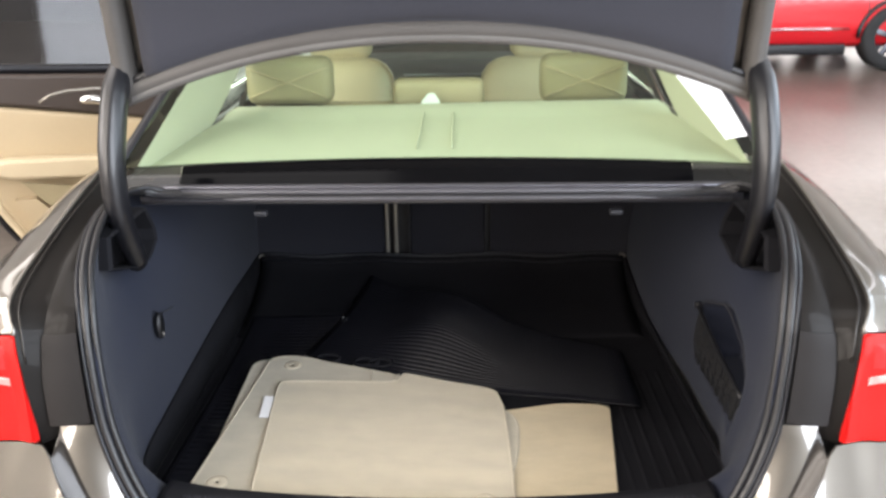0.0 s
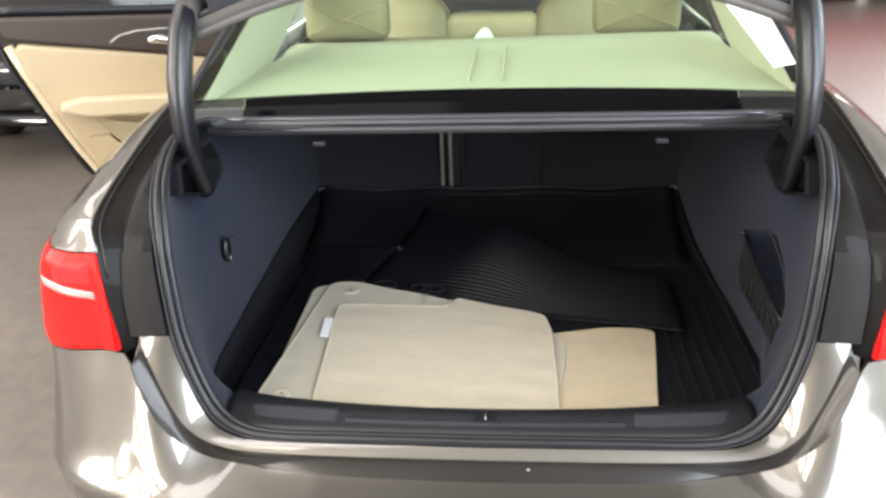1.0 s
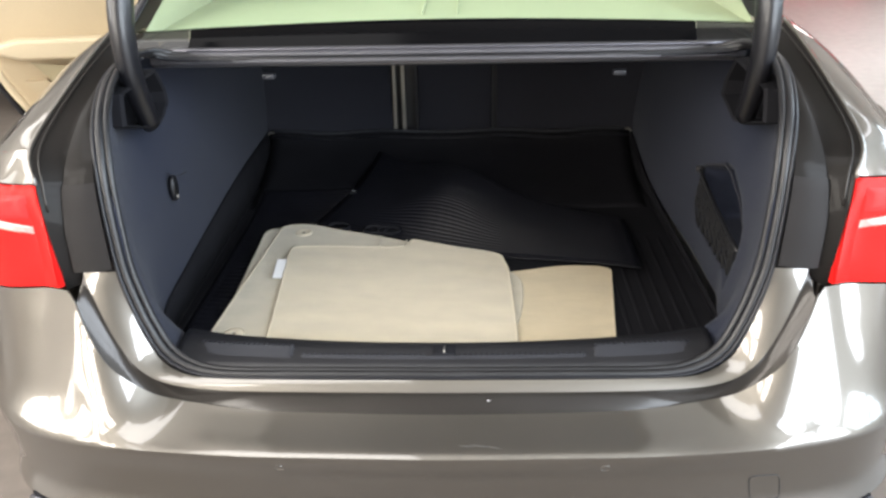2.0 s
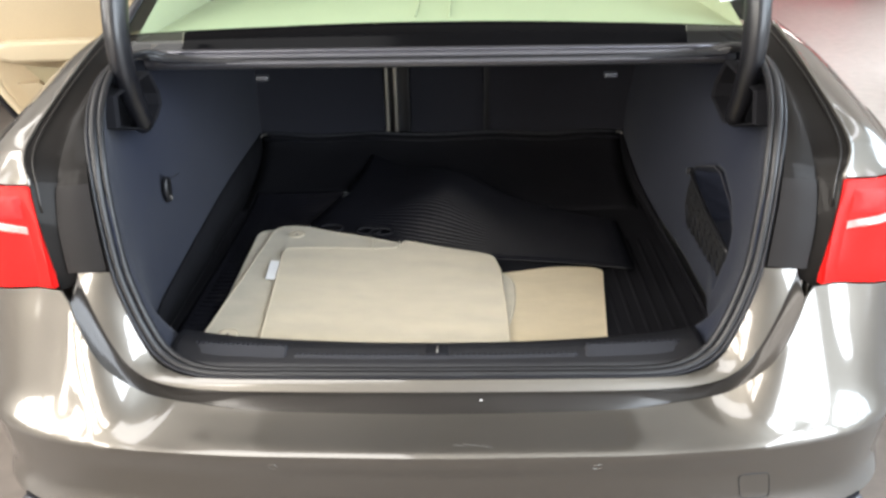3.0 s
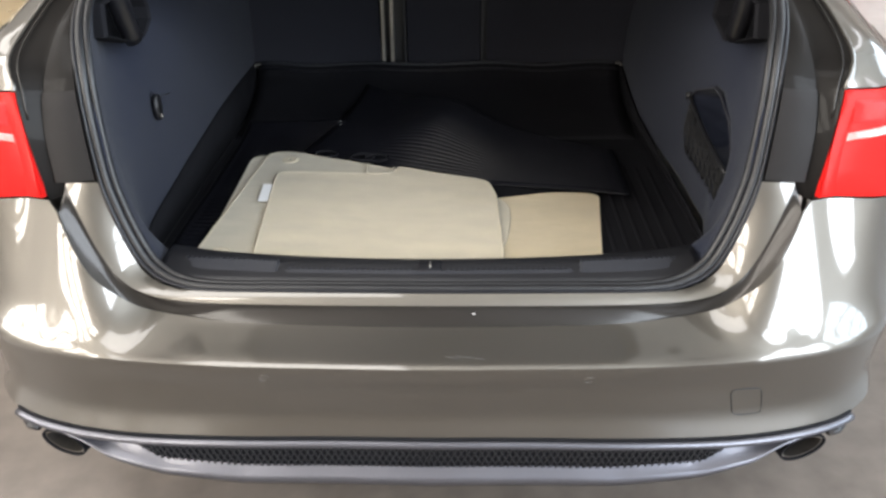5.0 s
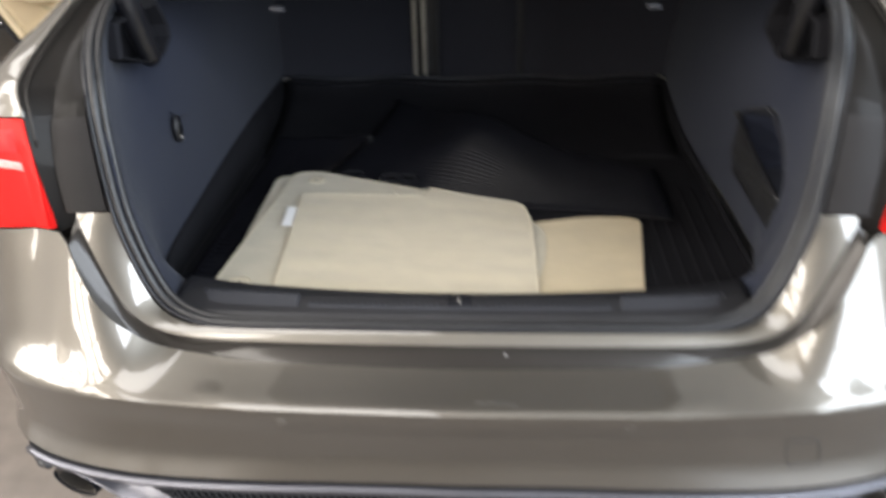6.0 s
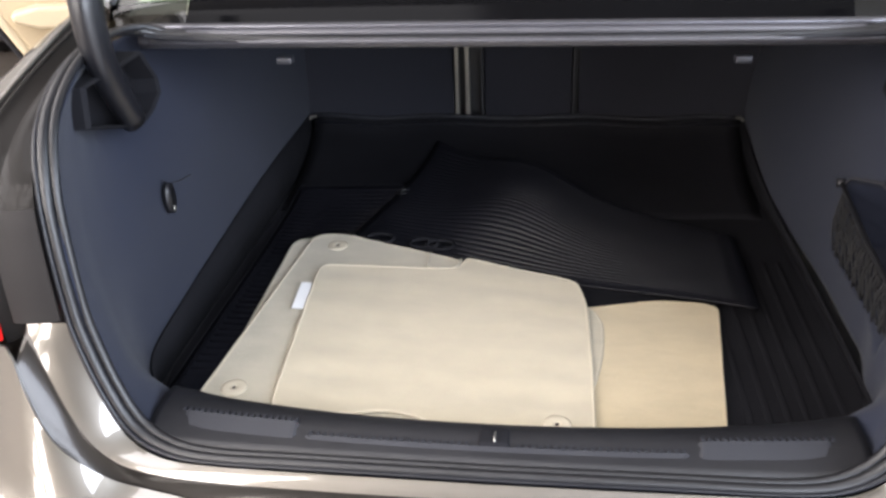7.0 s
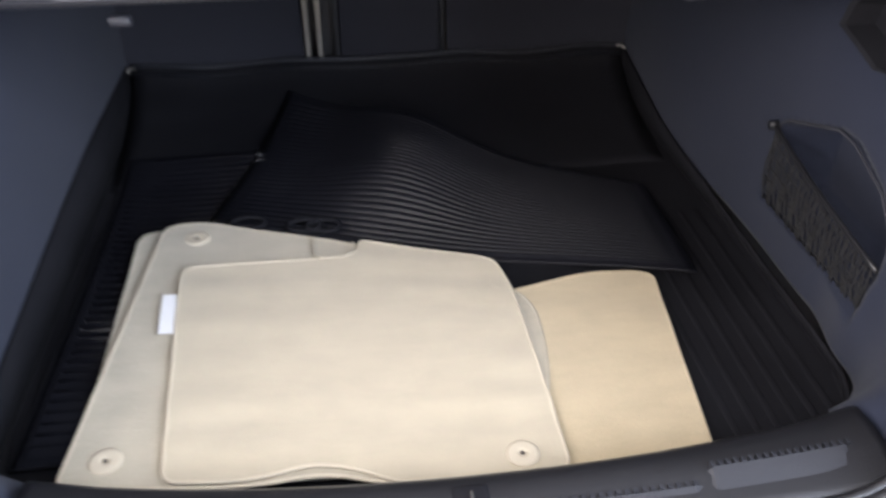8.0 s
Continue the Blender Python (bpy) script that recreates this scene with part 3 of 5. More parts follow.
part("diffuser", sheet(rows), SILVER, car, "silver-grey lower valance")
REACH_G = run_at_x(0.59)
grille_line = [(-1, s) for s in reversed(np.linspace(0, REACH_G, 50)[1:])] + [(1, s) for s in np.linspace(0, REACH_G, 50)]
rows = []
for v in (0.0, 0.5, 1.0):
    row = []
    for side, s in grille_line:
        taper = min(1.0, (REACH_G - s) / 0.10)
        q = skin(s, 0.345, -0.012)
        row.append((side * q[0], q[1], 0.335 - (0.066 * taper + 0.002) * v))
    rows.append(row)
grille = part("grille", sheet(rows), TRAY_RUBBER, car, "black honeycomb lower grille")
lattice = bmesh.new()
for lean in (-1, 1):
    for k in range(-46, 47):
        line = []
        for n in range(5):
            s = abs(0.0128 * k + lean * 0.0165 * (n - 2) / 2)
            side = 1 if 0.0128 * k + lean * 0.0165 * (n - 2) / 2 > 0 else -1
            taper = min(1.0, max(0.0, REACH_G - s) / 0.10)
            q = skin(s, 0.345, -0.009)
            line.append((side * q[0], q[1], 0.334 - 0.064 * taper * n / 4))
        add(lattice, tube(line, 0.0014, 4))
part("grille_mesh", lattice, PLASTIC, grille, "fine black lattice")["kind"] = "stuff"
for side in (1, -1):
    way, over = np.array((side * 0.25, -0.965, 0.03)), (-side * 0.24, 0, 1)
    end = np.array((side * 0.702, 0.088, 0.293))
    def run_of(a, b):
        return [tuple(end + way * k) for k in (a, 0.5 * (a + b), b)]
    bezel = part("exhaust_surround", tube(run_of(-0.10, 0.004), 0.0475, 30, flat=0.51, up=over, caps=False), TRAY_RUBBER, car, "black oval exhaust surround")
    thicken(bezel, 0.003)
    tip = part("exhaust_pipe", tube(run_of(-0.12, 0.0), 0.0425, 28, flat=0.47, up=over, caps=False), TIP_STEEL, car, "dull steel oval exhaust tip")
    thicken(tip, 0.003)
    part("pipe_bore", tube(run_of(-0.13, -0.05), 0.0392, 24, flat=0.45, up=over), TRAY_RUBBER, tip)
    part("bumper_end_clip", tube([(side * 0.745, 0.092, 0.325), (side * 0.763, 0.100, 0.326), (side * 0.780, 0.112, 0.327)], [0.008, 0.011, 0.006], 10, flat=0.7), PLASTIC, car, "dark clip under the bumper end")

# tow eye cover and a chipped spot on the bumper
def outline_on_skin(x0, x1, z0, z1, count=40):
    out = []
    for k in range(count):
        a = 2 * math.pi * k / count
        c, sn = math.cos(a), math.sin(a)
        out.append((0.5 * (x0 + x1) + 0.5 * (x1 - x0) * math.copysign(abs(c) ** 0.35, c), 0.5 * (z0 + z1) + 0.5 * (z1 - z0) * math.copysign(abs(sn) ** 0.35, sn)))
    return out


part("tow_cover_gap", tube([skin(run_at_x(x - 0.25 * (z - 0.43)), z, 0.0003) for x, z in outline_on_skin(0.545, 0.602, 0.390, 0.455)], 0.0010, 5, True), PLASTIC, car, "thin outline of the tow eye cover")
for side in (1, -1):
    ring_pts = [skin(run_at_x(0.28 + 0.009 * math.cos(a)), 0.500 + 0.008 * math.sin(a), 0.0) for a in np.linspace(0, 2 * math.pi, 21)[:-1]]
    part("parking_sensor", tube(flip(ring_pts, side), 0.0006, 5, True), PAINT, car, "painted round parking sensor")
part("paint_chip", tube([(0.080, 0.102, 0.577), (0.083, 0.1015, 0.576), (0.085, 0.102, 0.577)], 0.0008, 6), PAPER, car, "tiny white chip in the paint")
for x, long, z in ((0.045, 0.012, 0.5395), (0.066, 0.016, 0.5398), (0.092, 0.010, 0.5388)):
    part("paint_scuff", tube([skin(run_at_x(x + long * k), z - 0.0006 * k, 0.0002) for k in (-1.0, 0.0, 1.0)], [0.0003, 0.0007, 0.0003], 5), LID_STRIP, car, "faint pale scuff on the bumper shelf")

# ---- trunk interior ----
COLUMNS = [
    [(0.497, 0.178, 0.612), (0.530, 0.188, 0.70), (0.556, 0.203, 0.80), (0.574, 0.232, 0.93), (0.590, 0.30, 1.025), (0.618, 0.43, 1.068)],
    [(0.512, 0.316, 0.576), (0.543, 0.262, 0.68), (0.574, 0.270, 0.80), (0.594, 0.30, 0.92), (0.614, 0.37, 1.01), (0.632, 0.47, 1.066)],
    [(0.5625, 0.356, 0.558), (0.572, 0.318, 0.67), (0.592, 0.325, 0.80), (0.612, 0.36, 0.91), (0.632, 0.43, 1.00), (0.645, 0.51, 1.064)],
    [(0.597, 0.405, 0.550), (0.600, 0.395, 0.67), (0.606, 0.41, 0.79), (0.630, 0.44, 0.90), (0.655, 0.49, 0.99), (0.662, 0.55, 1.062)],
    [(0.604, 0.50, 0.540), (0.608, 0.49, 0.66), (0.612, 0.51, 0.79), (0.640, 0.53, 0.90), (0.672, 0.55, 0.98), (0.672, 0.60, 1.06)],
    [(0.603, 0.65, 0.53), (0.608, 0.65, 0.66), (0.613, 0.65, 0.79), (0.632, 0.65, 0.90), (0.660, 0.66, 0.98), (0.668, 0.67, 1.058)],
    [(0.604, 1.0, 0.53), (0.608, 1.0, 0.66), (0.612, 1.0, 0.79), (0.618, 1.0, 0.90), (0.625, 1.0, 0.98), (0.630, 1.0, 1.056)],
    [(0.602, 1.53, 0.53), (0.604, 1.53, 0.66), (0.606, 1.54, 0.79), (0.608, 1.55, 0.90), (0.608, 1.56, 0.98), (0.608, 1.57, 1.056)],
]


# side pocket's opening, along the car and up
POCKET = [(0.82, 0.608), (0.815, 0.746), (0.79, 0.765), (0.647, 0.816), (0.60, 0.815), (0.515, 0.785), (0.475, 0.745), (0.462, 0.70), (0.462, 0.608)]


def inside(x, y, outline):
    hit = False
    n = len(outline)
    for i in range(n):
        (xa, ya), (xb, yb) = outline[i], outline[(i + 1) % n]
        if (ya > y) != (yb > y) and x < (xb - xa) * (y - ya) / (yb - ya) + xa:
            hit = not hit
    return hit


def depth_inside(x, y, outline):
    """How far a place lies within an outline; nothing outside it."""
    if not inside(x, y, outline):
        return 0.0
    best = 9.0
    p = np.array((x, y))
    for i in range(len(outline)):
        a, b = np.array(outline[i - 1]), np.array(outline[i])
        t = min(1.0, max(0.0, float((p - a) @ (b - a) / ((b - a) @ (b - a)))))
        best = min(best, float(np.linalg.norm(p - a - t * (b - a))))
    return best


fine_columns = [np.array(smooth_line(c, 72)) for c in COLUMNS]
fine_rows = [smooth_line([c[k] for c in fine_columns], 190) for k in range(72)]
for side in (1, -1):
    bm = sheet([flip([tuple(p) for p in row], side) for row in fine_rows])
    if side == 1:
        for v in bm.verts:
            v.co.x -= 0.027 * (1 - ease(0.45, 0.60, v.co.y)) * (1 - ease(0.58, 0.75, v.co.z)) * ease(0.24, 0.32, v.co.y)
            v.co.x -= 0.040 * ease(0.75, 1.35, v.co.y) * (1 - ease(0.62, 0.98, v.co.z))
            v.co.x += 0.105 * ease(0.0, 0.014, depth_inside(v.co.y, v.co.z, POCKET))
    trim = part("trunk_side_trim", bm, FELT, car, "blue-grey felt trunk side lining")
    thicken(trim, 0.006, 1.0, False)
    if side == 1:
        # elastic net over the lower part of the pocket, slung from its back corner
        def net_top(y):
            return 0.690 + (0.742 - 0.690) * (y - 0.465) / 0.35 - 0.006 * math.sin(math.pi * (y - 0.465) / 0.35)
        def net_low(y):
            return 0.606
        net = bmesh.new()
        for k in range(34):
            y = 0.475 + 0.335 * k / 33
            for lean in (-1, 1):
                line = []
                for n in range(7):
                    z = net_low(y) + (net_top(y) - net_low(y)) * n / 6
                    yy = min(0.816, max(0.468, y + lean * 0.009 * n / 6 + 0.0012 * math.sin(9 * n + 2.7 * k)))
                    line.append((0.6045 - 0.003 * math.sin(n + 1.7 * k) - 0.004 * math.sin(math.pi * n / 6), yy, min(z, net_top(yy))))
                add(net, tube(line, 0.0012, 4))
        for h in (0.16, 0.33, 0.50, 0.67, 0.84):
            add(net, tube([(0.602, y, net_low(y) + (net_top(y) - net_low(y)) * (h + 0.012 * math.sin(160 * y + 7 * h))) for y in np.linspace(0.470, 0.812, 40)], 0.0011, 4))
        part("net", net, NET_CORD, trim, "dark grey-brown elastic cargo net")
        part("net_edge", tube([(0.602, y, net_top(y)) for y in np.linspace(0.466, 0.815, 14)], 0.0042, 8), PLASTIC, trim, "elastic top edge of the net")
        part("pocket_edge", tube([(0.609, y, z) for y, z in POCKET], 0.0022, 6, True), SEAT_FELT, trim, "rolled edge of the side pocket")
        part("net_button", tube([(0.612, 0.822, 0.742), (0.595, 0.822, 0.742)], 0.008, 12), PLASTIC, trim)
    else:
        hook = part("bag_hook", tube([(-0.606, 0.603, 0.790), (-0.5975, 0.603, 0.790)], 0.017, 20, flat=1.7), PLASTIC, trim, "black folding bag hook")
        part("hook_pin", tube([(-0.600, 0.603, 0.774), (-0.594, 0.598, 0.776), (-0.594, 0.597, 0.768)], 0.0025, 8), STEEL, hook)
        part("felt_cut", tube([(-0.609, 0.60, 0.826), (-0.6095, 0.63, 0.806), (-0.61, 0.67, 0.793), (-0.6105, 0.72, 0.785)], 0.0012, 5), SEAT_FELT, trim, "fine cut line in the felt")

# seat backs, centre load hatch and underside of the shelf
for name, x0, x1 in (("seat_back", -0.62, -0.200), ("seat_back", 0.135, 0.62)):
    rows = []
    for k in range(9):
        z = 0.50 + 0.58 * k / 8
        rows.append([(x0 + (x1 - x0) * i / 16, 1.535 + 0.09 * (z - 0.54) - 0.006 * math.sin(math.pi * i / 16), z) for i in range(17)])
    thicken(part(name, sheet(rows), SEAT_FELT, car, "dark felt back of the rear seat"), 0.02)
part("load_hatch", box(-0.117, 0.117, 1.528, 1.55, 0.55, 1.05, 0.006), SEAT_FELT, car, "dark centre load-through hatch")
part("hatch_gap", box(-0.200, 0.135, 1.552, 1.57, 0.54, 1.06), PLASTIC, car, "black gap round the hatch", False)
for x, w in ((-0.190, 0.0055), (-0.162, 0.0060)):
    part("guide_strip", box(x - w, x + w, 1.518, 1.535, 0.57, 1.05, 0.002), STEEL, car, "brassy metal strip", False)
for x in (-0.121, 0.121):
    part("hatch_edge", box(x - 0.0025, x + 0.0025, 1.518, 1.53, 0.57, 1.05, 0.001), GREY_PLASTIC, car, smooth=False)
part("shelf_underside", box(-0.63, 0.63, 0.665, 1.60, 1.058, 1.075), SEAT_FELT, car, "dark underside of the rear shelf", False)
for x, y, z in ((-0.381, 0.668, 1.019), (0.374, 0.690, 1.012)):
    part("seat_release", box(x - 0.0135, x + 0.0135, y - 0.005, y + 0.014, z - 0.0055, z + 0.0055, 0.002), GREY_PLASTIC, car, "grey seat release lever")

# sill trim with its raised pads and notched edges
xs = np.linspace(-0.50, 0.50, 81)
prof = [(0.158, 0.598), (0.163, 0.608), (0.172, 0.612), (0.192, 0.612), (0.200, 0.616), (0.222, 0.616), (0.240, 0.612), (0.250, 0.604), (0.254, 0.595), (0.258, 0.50)]
rows = [[(x, y + 0.038 * (abs(x) / 0.48) ** 2 * ease(0.17, 0.25, y) + 0.010 * (abs(x) / 0.5) ** 3, z + 0.004 * ease(0.40, 0.5, abs(x))) for x in xs] for y, z in prof]
sill = part("load_sill", sheet(rows), PLASTIC, car, "black grained load sill trim")
thicken(sill, 0.003, crisp=False)


def sill_y(x, y):
    """The sill bends forward towards its ends."""
    return y + 0.016 * (abs(x) / 0.48) ** 2 + 0.010 * (abs(x) / 0.5) ** 3


def sill_pad(a, b, y0, y1, low, top):
    """A flat pad tilted towards the rear, with chamfered ends and a step down at its front."""
    rows = []
    for y, z in ((y0, 0.598), (y0 + 0.002, low), (y1, top), (y1 + 0.002, top - 0.002), (y1 + 0.003, 0.606)):
        row = []
        for x in np.linspace(a, b, 41):
            end = min(1.0, min(x - a, b - x) / 0.022)
            row.append((x, sill_y(x, y), min(z, low - 0.002 + (z - low + 0.002) * end) if z > low else z - 0.002 * (1 - end)))
        rows.append(row)
    return sheet(rows)


for a, b in ((-0.472, -0.262), (0.262, 0.472)):
    part("sill_pad", sill_pad(a, b, 0.164, 0.207, 0.607, 0.6215), GREY_PLASTIC, sill, "raised grey sill pad", False)
part("sill_pad", sill_pad(-0.285, 0.285, 0.163, 0.189, 0.6055, 0.6150), GREY_PLASTIC, sill, "low grey sill pad", False)
notches = bmesh.new()
for side in (1, -1):
    for k in range(23):
        x = side * (0.036 + 0.222 * k / 22)
        y = sill_y(x, 0.191)
        add(notches, box(x - 0.0026, x + 0.0026, y - 0.001, y + 0.0058, 0.607, 0.6158))
    for k in range(19):
        x = side * (0.284 + 0.172 * k / 18)
        y = sill_y(x, 0.209)
        add(notches, box(x - 0.0024, x + 0.0024, y - 0.001, y + 0.0062, 0.609, 0.6222))
part("notched_edge", notches, GREY_PLASTIC, sill, "row of fine notches along the pads", False)["kind"] = "stuff"
latch = part("latch", box(-0.020, 0.024, 0.190, 0.226, 0.606, 0.6178, 0.004), TRAY_RUBBER, car, "black latch recess in the sill")
part("striker", tube([(0.003, 0.196, 0.612), (0.003, 0.196, 0.6205), (0.003, 0.212, 0.6205), (0.003, 0.212, 0.612)], 0.0015, 8), STEEL, latch, "steel striker loop")

# ledge below the rear window: stepped painted metal with a rubber cowl behind it
ledge = part("window_ledge", sheet([[(x, y, z) for x in np.linspace(-0.625, 0.625, 41)] for y, z in ((0.668, 1.040), (0.652, 1.046), (0.646, 1.058), (0.650, 1.066), (0.644, 1.068), (0.643, 1.072), (0.652, 1.079), (0.660, 1.082), (0.672, 1.082), (0.69, 1.078))]), LEDGE, car, "dark grey ribbed ledge below the rear window")
thicken(ledge, 0.003, crisp=False)
part("ledge_bead", tube([(x, 0.6415, 1.058) for x in np.linspace(-0.60, 0.60, 21)], 0.0045, 8), LEDGE, ledge)
# silver bead paints the bright highlight line on the ledge's upper edge
part("ledge_highlight", tube([(x, 0.651, 1.0805) for x in np.linspace(-0.60, 0.60, 21)], 0.0035, 8), SILVER, ledge, "silver bead painting the highlight along the ledge")
def cowl_rows(x0, x1, count):
    """The border below the glass follows the crown of its lower edge."""
    out = []
    for y, z, dy, dz in ((0.664, 1.064, 0.0, 0.0), (0.685, 1.086, 0.012, 0.007), (0.70, 1.106, 0.027, 0.019), (0.74, 1.104, 0.027, 0.012)):
        out.append([(x, y + dy * (1 - (x / 0.69) ** 2), z + dz * (1 - (x / 0.69) ** 2)) for x in np.linspace(x0, x1, count)])
    return out


part("window_cowl", sheet(cowl_rows(-0.550, 0.530, 31)), FRIT, car, "glossy black border below the glass")
for x0, x1 in ((-0.688, -0.551), (0.531, 0.688)):
    corner = part("glass_corner", sheet(cowl_rows(x0, x1, 7)), CORNER_PANE, car, "smoked lower corner of the rear glass")
    corner.visible_shadow = False

# rear window
PANE = []
for k in range(13):
    v = k / 12
    y, z, w = 0.70 + 0.80 * v, 1.106 + 0.341 * v + 0.03 * math.sin(math.pi * v), 0.690 - 0.135 * v
    PANE.append([(w * u, y + 0.05 * (1 - u * u) * 0.5 - 0.0, z + 0.018 * (1 - u * u)) for u in np.linspace(-1, 1, 25)])
rear_window = part("rear_window", sheet(PANE), GREEN_PANE, car, "pale green tinted rear window")
rear_window.visible_shadow = False
frit = bmesh.new()
for side in (0, 24):
    line = [Vector(row[side]) + Vector((0, 0, 0.003)) for row in PANE]
    add(frit, tube(line, 0.012, 6, flat=0.3))
add(frit, tube([Vector(p) + Vector((0, 0, 0.003)) for p in PANE[-1]], 0.02, 6, flat=0.3))
part("window_gasket", frit, RUBBER, car, "black rubber window gasket")
def on_pane(u, v, lift=0.0):
    y, z, w = 0.70 + 0.80 * v, 1.106 + 0.341 * v + 0.03 * math.sin(math.pi * v), 0.690 - 0.135 * v
    return (w * u, y + 0.025 * (1 - u * u), z + 0.018 * (1 - u * u) + lift)
corners = ((0.908, 0.085), (0.992, 0.105), (0.985, 0.32), (0.848, 0.36))
rows = []
for i in range(7):
    a = i / 6
    rows.append([on_pane(*(np.array(corners[0]) * (1 - a) * (1 - b) + np.array(corners[1]) * (1 - a) * b + np.array(corners[2]) * a * b + np.array(corners[3]) * a * (1 - b)), 0.004) for b in (0, 0.25, 0.5, 0.75, 1)])
part("window_sheet", sheet(rows), PAPER, car, "white paper sheet stuck to the rear window")

# hinge arms and their plates
for side in (1, -1):
    arm = [(0.604, 0.537, 0.958), (0.602, 0.512, 0.995), (0.600, 0.482, 1.045), (0.600, 0.464, 1.105), (0.600, 0.466, 1.17), (0.599, 0.486, 1.235), (0.596, 0.525, 1.31), (0.588, 0.57, 1.352), (0.575, 0.62, 1.37)]
    line = [tuple(p) for p in smooth_line(flip(arm, side), 30)]
    part("hinge_arm", tube(line, [0.019 + 0.006 * min(1.0, k / 16) - 0.009 * max(0.0, (k - 22) / 7) for k in range(30)], 14, flat=1.2, up=(0, 1, 0.2)), ARM_PAINT, car, "glossy dark curved gooseneck hinge arm")
    # angular black bracket round the slot in the lining
    plate = [(0.40, 1.055), (0.39, 0.995), (0.50, 0.958), (0.555, 0.943), (0.603, 0.952), (0.642, 0.972), (0.640, 1.000), (0.60, 1.055)] if side == -1 else [(0.42, 1.045), (0.40, 0.985), (0.52, 0.945), (0.595, 0.930), (0.650, 0.945), (0.704, 0.958), (0.690, 0.995), (0.63, 1.055)]
    bm = bmesh.new()
    loops = [[bm.verts.new((side * x, cy + (y - cy) * k, cz + (z - cz) * k)) for y, z in plate] for cy, cz in ((0.53, 1.0),) for x, k in ((0.640, 1.0), (0.602, 1.0), (0.596, 0.955), (0.600, 0.90), (0.640, 0.86))]
    for a, b in zip(loops, loops[1:]):
        for i in range(len(plate)):
            bm.faces.new((a[i], a[(i + 1) % len(plate)], b[(i + 1) % len(plate)], b[i]))
    bm.faces.new(loops[-1])
    part("hinge_socket", bm, TRAY_RUBBER, car, "angular black hinge socket", False)


# raised trunk lid
def lid_low(x):
    return 1.392 - 0.102 * (abs(x) / 0.565) ** 2.2


lid_line = smooth_line([(0.0, 0.545, 0.0), (0.0, 0.525, 0.14), (0.0, 0.495, 0.28), (0.0, 0.455, 0.36), (0.0, 0.36, 0.41), (0.0, 0.20, 0.445), (0.0, 0.06, 0.465)], 24)


def lid_rows(reach, push, start=0.0):
    out = []
    for k, (_, y, up) in enumerate(lid_line):
        row = []
        for u in np.linspace(-1, 1, 37):
            x = u * reach
            fade = 1 - k / 23
            z = 1.30 + up + (lid_low(x) - 1.30) * fade + start * (1 if k == 0 else 0)
            row.append((x, y + push + 0.03 * (1 - u * u), z))
        out.append(row)
    return out


lid = part("trunk_lid", sheet(lid_rows(0.612, 0.035)), PAINT, car, "raised taupe metallic trunk lid")
thicken(lid, 0.006)
lining = part("lid_lining", sheet(lid_rows(0.545, 0.0, 0.03)), LID_FELT, lid, "dark grey felt lining of the lid")
thicken(lining, 0.008, crisp=False)
low = [(x, 0.552 + 0.03 * (1 - (x / 0.612) ** 2), lid_low(x) + 0.012) for x in np.linspace(-0.60, 0.60, 41)]
part("lid_edge", tube(low, 0.024, 12, flat=1.0), LID_EDGE, lid, "folded front edge of the lid, paint darkened for shade")
part("lid_edge_strip", tube([(x, y - 0.012, z - 0.014) for x, y, z in low], 0.011, 8), LID_STRIP, lid, "pale strip along the lid edge")
part("lid_edge_bead", tube([(x * 0.97, y - 0.012, z + 0.026) for x, y, z in low], 0.008, 8), SEAL, lid)
for side in (1, -1):
    flange = [(side * 0.585, y + 0.012, 1.30 + up + (lid_low(0.585) - 1.30) * (1 - k / 23)) for k, (_, y, up) in enumerate(lid_line)]
    part("lid_flange", tube(flange, 0.030, 10, flat=0.7, up=(1, 0, 0)), LID_EDGE, lid, "dark folded side flange")
part("lid_grip", box(-0.05, 0.05, 0.49, 0.52, 1.485, 1.53, 0.01), PLASTIC, lid, "black grip recess")

# ---- cabin ----
part("rear_shelf", sheet([[(x, y, 1.092 + 0.006 * math.sin(3 * x) + (0.012 if y > 1.4 else 0.0)) for x in np.linspace(-0.68 + 0.06 * (y - 0.72), 0.68 - 0.06 * (y - 0.72), 33)] for y in np.linspace(0.72, 1.53, 17)]), SHELF, car, "beige cloth rear shelf")
for x in (-0.062, 0.022):
    part("shelf_seam", tube([(x, y, 1.097) for y in np.linspace(0.95, 1.45, 9)], 0.003, 6), SHELF, car)


def cushion(x0, x1, y0, y1, z0, z1, bevel):
    return box(x0, x1, y0, y1, z0, z1, bevel, 4)


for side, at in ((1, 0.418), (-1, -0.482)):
    rest = part("headrest", cushion(at - 0.132, at + 0.132, 1.56, 1.67, 1.09, 1.238, 0.035), LEATHER_SHADE, car, "beige leather rear headrest")
    for lean in (1, -1):
        part("headrest_seam", tube([(at - 0.12, 1.557, 1.164 - 0.045 * lean), (at, 1.5575, 1.164), (at + 0.12, 1.557, 1.164 + 0.045 * lean)], 0.0025, 6), LEATHER, rest)
    x0, x1 = (0.12, 0.62) if side == 1 else (-0.66, -0.225)
    seat = part("front_seat", cushion(x0, x1, 2.38, 2.55, 0.5, 1.13, 0.11), LEATHER_PALE, car, "beige leather front seat back")
    part("seat_headrest", cushion(0.5 * (x0 + x1) - 0.13, 0.5 * (x0 + x1) + 0.13, 2.45, 2.55, 1.12, 1.33, 0.05), LEATHER_PALE, seat, "beige headrest")
    part("seat_cushion", cushion(x0, x1, 2.5, 3.0, 0.42, 0.58, 0.06), LEATHER_PALE, seat)
